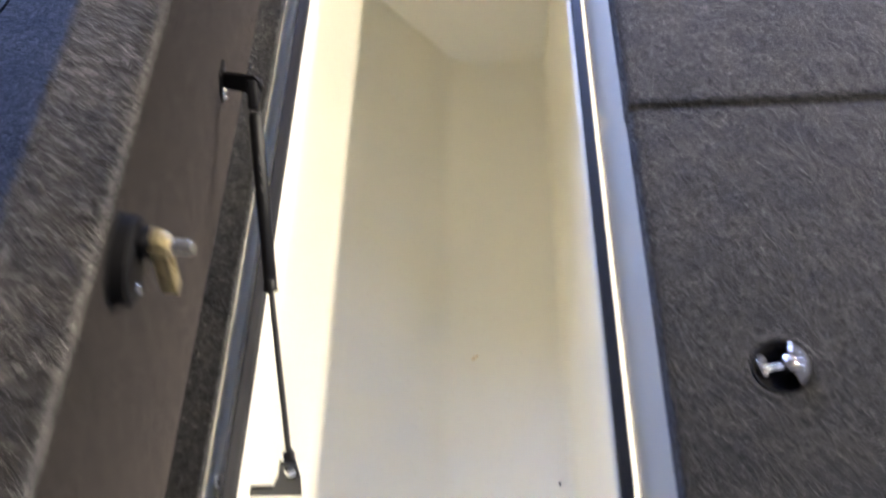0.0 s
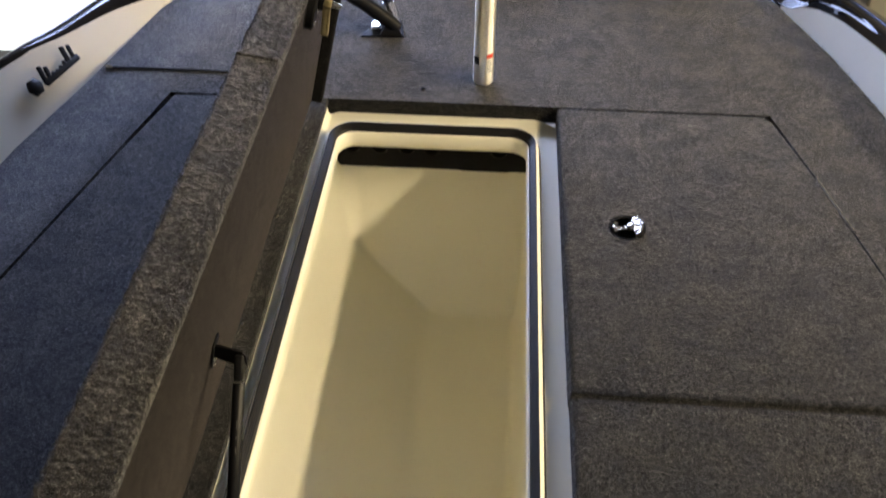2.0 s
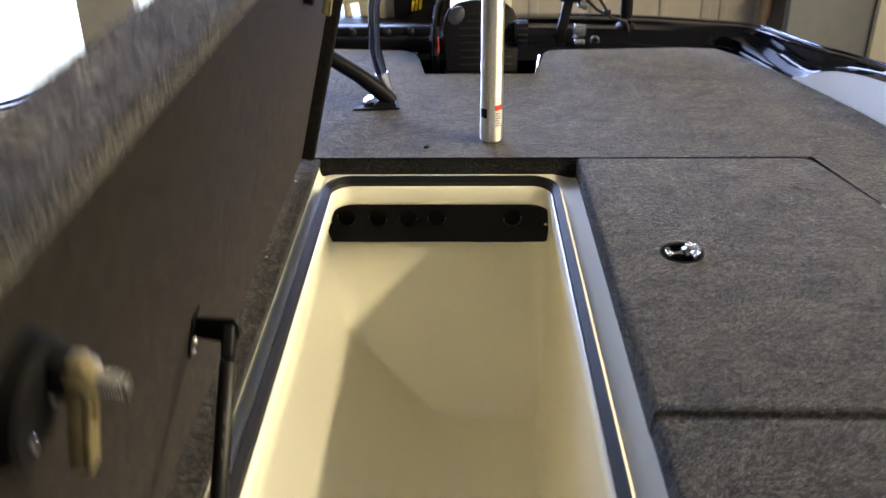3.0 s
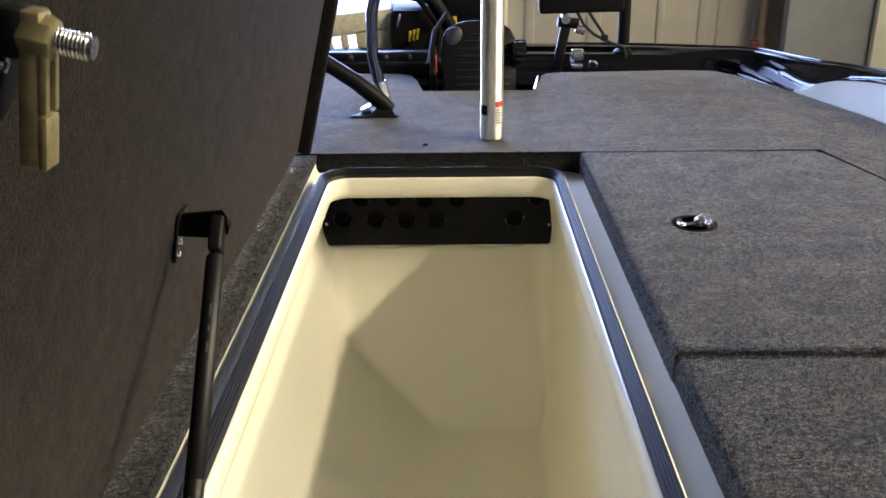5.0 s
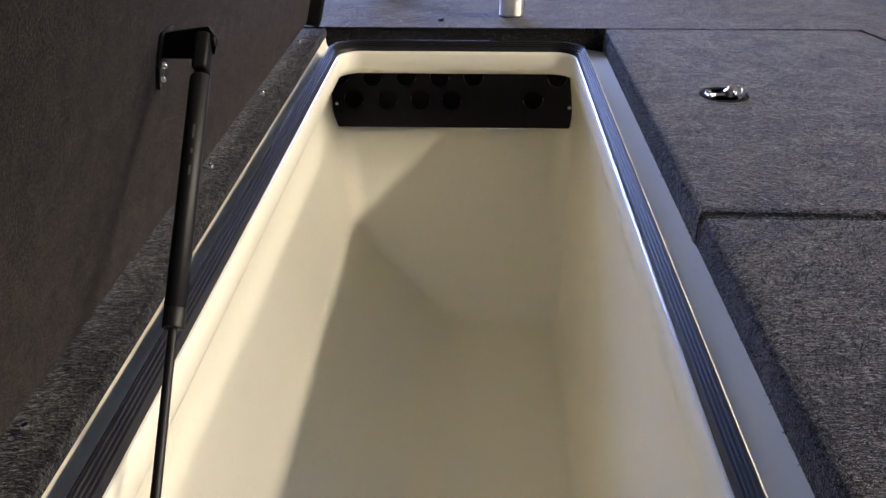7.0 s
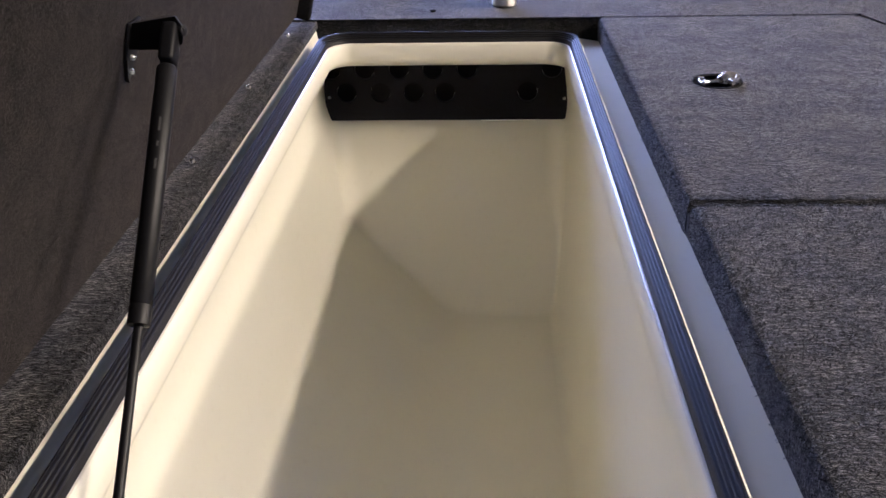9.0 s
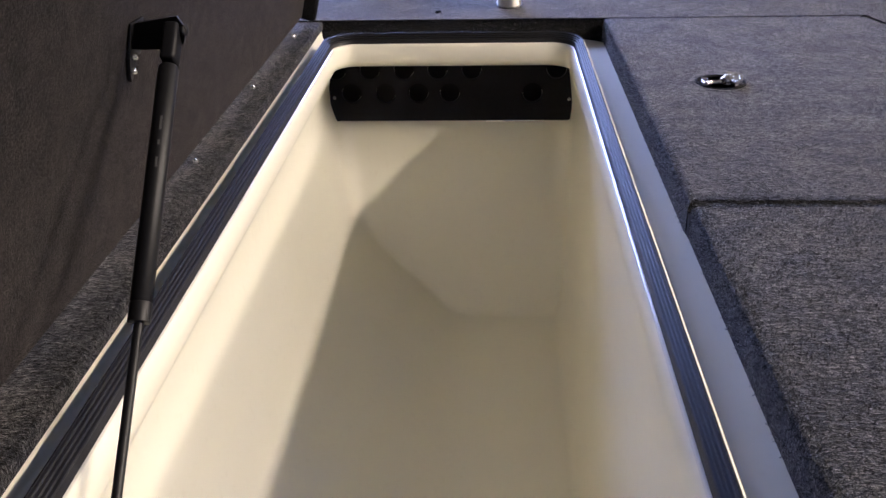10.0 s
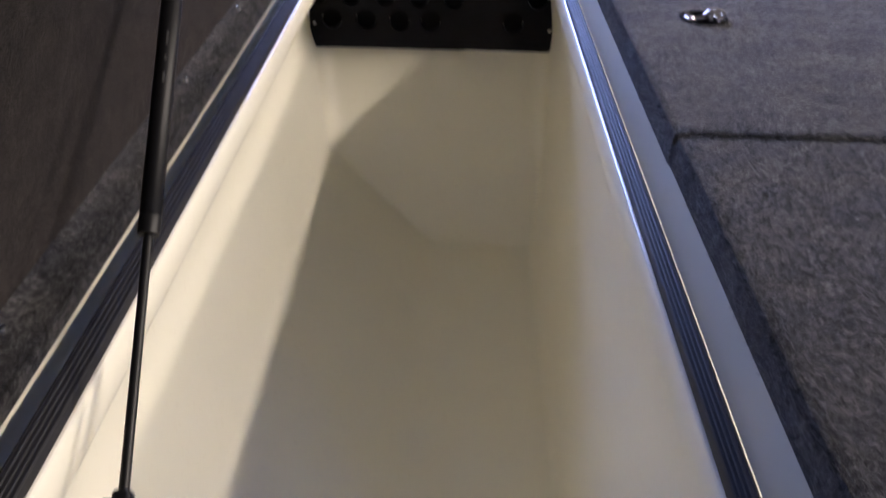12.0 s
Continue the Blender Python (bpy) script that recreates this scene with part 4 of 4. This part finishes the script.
def bow_motor():
    m = thing("bow_motor", "black electric bow motor lying on its mount", "trolling motor")
    part("head", prism([(-0.290, 3.28), (-0.165, 3.27), (-0.085, 3.31), (-0.10, 3.46), (-0.19, 3.50), (-0.315, 3.48)], 0.0, 0.17, 0.03, 2), CUP_BLACK, m, "black motor housing")
    part("tail", block(0.22, 0.16, 0.15, pose(0.0, 3.50, 0.17, 0, -8, 0), 0.03, 3), BLACK_PLASTIC, m, "black motor housing")
    for k, (x, w, h) in enumerate(((-0.222, 0.010, 0.040), (-0.208, 0.010, 0.040), (-0.194, 0.010, 0.040), (-0.178, 0.009, 0.042), (-0.150, 0.013, 0.038), (-0.132, 0.010, 0.016))):
        part("letter_bar", block(w, 0.004, h, pose(x, 3.271 + 0.001 * k if x < -0.16 else 3.284, 0.072 + 0.004 * k, 0, 8, 0), 0.001), YELLOW, m)
    for k in range(4):
        part("letter_bar", block(0.015, 0.004, 0.032, pose(-0.110 + 0.018 * k, 3.416, 0.095 + 0.004 * k, 0, -8, 0), 0.001), YELLOW, m)
    part("cover_edge", block(0.010, 0.010, 0.055, pose(-0.262, 3.279, 0.125, 0, 14, 0), 0.003), STEEL, m)
    part("cable", tube([(-0.20, 3.26, 0.22), (-0.15, 3.24, 0.16), (-0.11, 3.25, 0.10), (-0.12, 3.22, 0.04), (-0.13, 3.0, -0.02)], 0.010, 10), CUP_BLACK, m)
    part("cable", tube([(-0.135, 2.95, -0.06), (-0.145, 2.90, 0.04), (-0.13, 3.05, 0.12), (-0.09, 3.2, 0.16)], 0.008, 10), CUP_BLACK, m)
    part("knuckle", block(0.13, 0.10, 0.11, pose(-0.185, 3.32, 0.245, 0, 12, 0), 0.03, 3), BLACK_PLASTIC, m, "black knuckle of the folding arm")
    part("folding_arm", tube([(-0.17, 3.30, 0.24), (-0.12, 3.29, 0.175), (-0.075, 3.30, 0.105)], [0.030, 0.026, 0.024], 14), BLACK_PLASTIC, m, "black folding arm")
    # arm carried on upwards unseen, added to block daylight from the bow deck
    part("shade_mast", tube([(-0.20, 3.34, 0.26), (-0.235, 3.36, 0.42), (-0.27, 3.38, 0.62)], [0.045, 0.042, 0.040], 16), BLACK_PLASTIC, m, "unseen black mast added above the motor to shade the deck")
    part("base_plate", block(0.66, 0.30, 0.05, (-0.27, 3.14, 0.004), 0.012, 3), CUP_BLACK, m, "black mount plate")
    part("mount_rail", block(0.40, 0.05, 0.036, (-0.33, 3.05, 0.040), 0.010, 3), BLACK_PLASTIC, m)
    for x in (-0.50, -0.42, -0.30, -0.22):
        part("mount_bolt", lathe([(0.015, 0.0), (0.014, 0.008), (0.008, 0.013), (0.0, 0.014)], aim((x, 3.024, 0.040), (0, -1, 0.2)), 14), BLACK_PAINT, m)
    return m


bow_motor()


def cream_frame():
    f = thing("cream_frame", "cream painted steel frame with square cut-outs", "frame")
    turn = pose(-0.42, 3.335, 0.050, 0, -6, 0)
    bm = bmesh.new()
    for a, b in ((-0.26, -0.160), (-0.130, -0.096), (-0.062, -0.036), (-0.004, 0.140)):
        block(b - a, 0.03, 0.074, turn @ Matrix.Translation(((a + b) / 2, 0, 0)), 0.004, bm=bm)
    block(0.40, 0.03, 0.056, turn @ Matrix.Translation((-0.06, 0, -0.052)), 0.006, bm=bm)
    block(0.40, 0.03, 0.074, turn @ Matrix.Translation((-0.06, 0, 0.060)), 0.006, bm=bm)
    block(0.40, 0.20, 0.02, turn @ pose(-0.06, 0.085, 0.115, 14, 0, 0), 0.006, bm=bm)
    for x in (-0.25, 0.13):
        block(0.02, 0.18, 0.12, turn @ Matrix.Translation((x, 0.09, 0.03)), 0.004, bm=bm)
    part("plate", bm, CREAM_PAINT, f)
    part("foot_plate", block(0.20, 0.16, 0.05, (-0.46, 3.36, 0.0), 0.01), BLACK_PLASTIC, f)
    return f


cream_frame()


def screen_mount():
    s = thing("screen_mount", "black screen on a jointed arm at the bow", "display mount")
    part("arm", block(0.034, 0.026, 0.22, pose(0.308, 3.085, 0.045, 0, 11, 0), 0.008, 3), BLACK_PAINT, s, "flat black arm")
    part("screen", block(0.29, 0.06, 0.20, pose(0.375, 3.10, 0.275, 0, -1, 0), 0.012, 3), BLACK_PLASTIC, s, "black display housing")
    part("joint", tube([(0.295, 3.075, 0.148), (0.365, 3.075, 0.140)], 0.018, 18), BLACK_PLASTIC, s)
    part("joint_knob", tube([(0.320, 3.055, 0.158), (0.320, 3.09, 0.158)], 0.016, 18), STEEL, s, "steel clamp knob")
    part("clamp_knob", block(0.034, 0.03, 0.028, pose(0.372, 3.07, 0.120, 0, 20, 0), 0.006), STEEL, s, "steel clamp knob")
    part("cable", tube([(0.36, 3.09, 0.18), (0.385, 3.07, 0.135), (0.42, 3.06, 0.105), (0.47, 3.06, 0.080), (0.525, 3.07, 0.060), (0.535, 3.07, 0.03), (0.520, 3.07, -0.02)], 0.0055, 10), RUBBER, s)
    part("cable", tube([(0.40, 3.09, 0.18), (0.42, 3.07, 0.15), (0.445, 3.06, 0.115), (0.46, 3.06, 0.09)], 0.0055, 10), RUBBER, s)
    part("grommet", block(0.026, 0.022, 0.022, (0.455, 3.06, 0.095), 0.006), RUBBER, s)
    part("stem", tube([(0.530, 3.11, 0.065), (0.527, 3.11, 0.30)], 0.021, 18), BLACK_PLASTIC, s)
    part("stem_foot", lathe([(0.034, 0.0), (0.034, 0.01), (0.022, 0.02)], Matrix.Translation((0.530, 3.11, 0.030)), 20), BLACK_PLASTIC, s)
    c = thing("deck_cleat", "small bright metal cleat at the bow", "cleat")
    part("cleat_top", block(0.042, 0.03, 0.034, (0.360, 3.02, 0.046), 0.006, 3), STEEL, c)
    part("cleat_foot", block(0.038, 0.03, 0.014, (0.360, 3.02, 0.006), 0.004), STEEL, c)
    part("eye", tube([(0.415 + 0.014 * math.cos(a), 3.03, 0.006 + 0.014 * math.sin(a)) for a in np.linspace(-0.6, 3.6, 12)], 0.004, 8), STEEL, c)


screen_mount()


def small_things():
    e = thing("hull_emblem", "dark raised emblem on the cream flank", "emblem")
    base, out = Vector((-1.162, 1.899, 0.057)), Vector((1.0, -0.232, 0.71)).normalized()
    along = Vector((-1.117, 2.080, 0.053)) - base
    along = (along - out * along.dot(out)).normalized()
    up = out.cross(along)
    m3 = Matrix((along, up, out)).transposed().to_4x4()
    m3.translation = base + out * 0.002
    part("star", lathe([(0.025, -0.004), (0.025, 0.004), (0.018, 0.008), (0.0, 0.008)], m3, 6), BLACK_PLASTIC, e)
    part("script_base", block(0.150, 0.018, 0.010, m3 @ pose(0.110, -0.007, 0.001, 0, 0, 2), 0.004, 3), BLACK_PLASTIC, e)
    for d, w, h, r in ((0.044, 0.014, 0.052, -16), (0.062, 0.014, 0.042, -20), (0.076, 0.010, 0.020, -18), (0.092, 0.010, 0.019, -14), (0.110, 0.011, 0.021, -16), (0.128, 0.012, 0.026, -18), (0.150, 0.016, 0.058, -14), (0.172, 0.013, 0.052, -16)):
        part("script_bar", block(w, h, 0.009, m3 @ pose(d, h / 2 - 0.014, 0.001, 0, 0, r), 0.004, 3), BLACK_PLASTIC, e)
    cord = thing("elastic_cord", "thin dark elastic cord with a bright tip on the deck", "cord")
    part("cord", tube([(-1.035, 2.104, 0.003), (-0.85, 2.106, 0.003), (-0.60, 2.107, 0.003)], 0.004, 8), RUBBER, cord)
    part("tip", tube([(-1.052, 2.104, 0.004), (-1.032, 2.104, 0.004)], 0.006, 8), STEEL, cord)
    mark = thing("stain_mark", "faint brown stain on the locker floor", "stain")
    part("stain", lathe([(0.0, 0.0006), (0.007, 0.0005), (0.011, 0.0)], Matrix.Translation((-0.055, 0.896, -0.6846)) @ pose(0, 0, 0, 0, 0, 35) @ Matrix.Diagonal((1.3, 0.45, 1.0, 1.0)), 14), STAIN, mark)
    mark = thing("grit_speck", "tiny dark speck of grit on the locker floor", "grit")
    part("speck", lathe([(0.003, 0.0), (0.0025, 0.0016), (0.0, 0.002)], Matrix.Translation((0.120, 0.600, -0.6845)), 8), RUBBER, mark)
    strip = thing("hatch_trim_strip", "thin bright metal strip in the hatch seam", "trim")
    part("strip", tube([(0.8625, 1.722, 0.0005), (0.902, 1.525, 0.0005)], 0.0030, 8), STEEL, strip)
    plug = thing("deck_plug", "tiny black plug in the carpet", "plug")
    part("plug", lathe([(0.007, 0), (0.006, 0.004), (0.0, 0.006)], Matrix.Translation((-0.134, 2.058, 0)), 12), CUP_BLACK, plug)


small_things()


# ---- carpet pile, last: loose fibres over the carpeted faces ----
RNG = np.random.default_rng(7)


def inside(poly, pts):
    ok = np.zeros(len(pts), bool)
    for (x0, y0), (x1, y1) in zip(poly, poly[1:] + poly[:1]):
        cross = (y0 > pts[:, 1]) != (y1 > pts[:, 1])
        ok ^= cross & (pts[:, 0] < (x1 - x0) * (pts[:, 1] - y0) / (y1 - y0 + 1e-12) + x0)
    return ok


def fibres(parent, base, e1, e2, n, mat, length=0.0050, width=0.0011, rise=0.8):
    """One mesh of single strands that stand at base points on a plane spanned by e1 and e2."""
    k = len(base)
    e1, e2, n = np.array(e1), np.array(e2), np.array(n)
    a = (RNG.normal(0, 1.05, k) + math.pi * RNG.integers(0, 2, k))[:, None]
    way = np.cos(a) * e1 + np.sin(a) * e2
    side = -np.sin(a) * e1 + np.cos(a) * e2
    ln = RNG.uniform(0.5, 1.25, k)[:, None] * length
    up = RNG.uniform(0.05, 1.0, k)[:, None] * rise
    w = RNG.uniform(0.6, 1.3, k)[:, None] * width / 2
    base = base - n * 0.0008
    tip = base + way * ln * np.sqrt(1 - up ** 2) + n * ln * up
    co = np.stack((base - side * w, base + side * w, tip + side * w * 0.35, tip - side * w * 0.35), 1).reshape(-1, 3)
    data = bpy.data.meshes.new("carpet_nap")
    data.vertices.add(4 * k)
    data.vertices.foreach_set("co", co.astype(np.float32).ravel())
    data.loops.add(4 * k)
    data.loops.foreach_set("vertex_index", np.arange(4 * k, dtype=np.int32))
    data.polygons.add(k)
    data.polygons.foreach_set("loop_start", np.arange(0, 4 * k, 4, dtype=np.int32))
    data.update(calc_edges=True)
    data.materials.append(mat)
    ob = tagged(new("carpet_nap", data), "short loose nap of the carpet", kind="stuff")
    ob.parent = parent
    return ob


def flat_pile(parent, poly, density, z=0.0, gap=(), **more):
    lo, hi = np.min(poly, 0), np.max(poly, 0)
    pts = RNG.uniform(lo, hi, (int(density * np.prod(hi - lo)), 2))
    keep = inside(poly, pts)
    for cx, cy, r in gap:
        keep &= np.hypot(pts[:, 0] - cx, pts[:, 1] - cy) > r
    pts = pts[keep]
    return fibres(parent, np.c_[pts, np.full(len(pts), z)], (1, 0, 0), (0, 1, 0), (0, 0, 1), PILE, **more)


def face_pile(parent, origin, u, v, n, density, mat, **more):
    """Fibres over the rectangle origin + a u + b v."""
    u, v, origin = np.array(u, float), np.array(v, float), np.array(origin, float)
    count = int(density * np.linalg.norm(np.cross(u, v)))
    ab = RNG.uniform(0, 1, (count, 2))
    base = origin + ab[:, :1] * u + ab[:, 1:] * v
    return fibres(parent, base, u / np.linalg.norm(u), v / np.linalg.norm(v), n, mat, **more)


HATCHES = [o for o in scene.objects if o.name.startswith("deck_hatch")]
flat_pile(HATCHES[0], [(0.238, 1.010), (0.985, 1.010), (0.855, 1.729), (0.792, 1.990), (0.238, 1.990)], 200000, gap=[(0.384, 1.499, 0.047)], rise=0.42)
flat_pile(HATCHES[1], [(0.240, 0.05), (1.14, 0.05), (0.998, 0.996), (0.240, 0.996)], 300000, gap=[(0.393, 0.508, 0.047)], rise=0.66)
flat_pile(HATCHES[2], [(-0.56, 0.6), (-0.56, 1.986), (-0.82, 1.986), (-0.884, 1.69), (-0.969, 1.28), (-1.09, 0.65)], 60000)
for k, (h, y0, y1) in enumerate(((HATCHES[0], 1.010, 1.992), (HATCHES[1], 0.05, 0.996))):
    face_pile(h, (0.2365 + 0.002 * k, y0, -0.048), (0, y1 - y0, 0), (0, 0, 0.046), (-1, 0, 0), 150000, PILE)
DECK = scene.objects["deck"]
flat_pile(DECK, [(-0.50, 2.003), (0.81, 2.003), (0.93, 2.70), (0.80, 2.92), (0.245, 2.92), (0.205, 2.66), (-0.175, 2.66), (-0.205, 2.92), (-0.50, 2.92)], 140000, gap=[(0.030, 2.112, 0.029)], rise=0.36)
flat_pile(DECK, [(-0.50, 2.003), (-0.50, 2.5), (-0.98, 2.5), (-1.08, 2.0), (-1.14, 1.72), (-0.90, 1.69), (-0.842, 2.003)], 40000)
flat_pile(DECK, [(0.815, 2.003), (0.865, 1.733), (1.02, 0.92), (1.24, 0.92), (1.115, 2.03), (1.05, 2.33), (0.94, 2.68)], 40000)
face_pile(DECK, (-0.48, 1.9985, -0.046), (0.715, 0, 0), (0, 0, 0.044), (0, -1, 0), 120000, PILE)
face_pile(scene.objects["hinge_ledge"], (-0.425, 0.05, -0.0035), (0, 1.94, 0), (0.030, 0, 0), (0, 0, 1), 260000, LEDGE_PILE, length=0.0030, width=0.0009, rise=0.9)
LID = scene.objects["locker_lid"]
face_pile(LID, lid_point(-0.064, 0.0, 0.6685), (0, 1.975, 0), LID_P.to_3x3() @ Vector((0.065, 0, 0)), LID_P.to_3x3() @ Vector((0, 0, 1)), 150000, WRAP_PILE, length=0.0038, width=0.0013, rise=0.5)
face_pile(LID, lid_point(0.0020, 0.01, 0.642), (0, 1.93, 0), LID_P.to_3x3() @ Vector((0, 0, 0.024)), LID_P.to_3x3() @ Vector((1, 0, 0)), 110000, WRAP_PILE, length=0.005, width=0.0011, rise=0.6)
# light-coloured strands paint the window-facing edge of the lid as lit
face_pile(LID, lid_point(-0.0665, 0.0, 0.660), (0, 1.975, 0), LID_P.to_3x3() @ Vector((0.006, 0, 0.0085)), LID_P.to_3x3() @ Vector((-0.7, 0, 0.7)), 360000, LIT_RIM_PILE, length=0.0045, width=0.0010, rise=0.9)
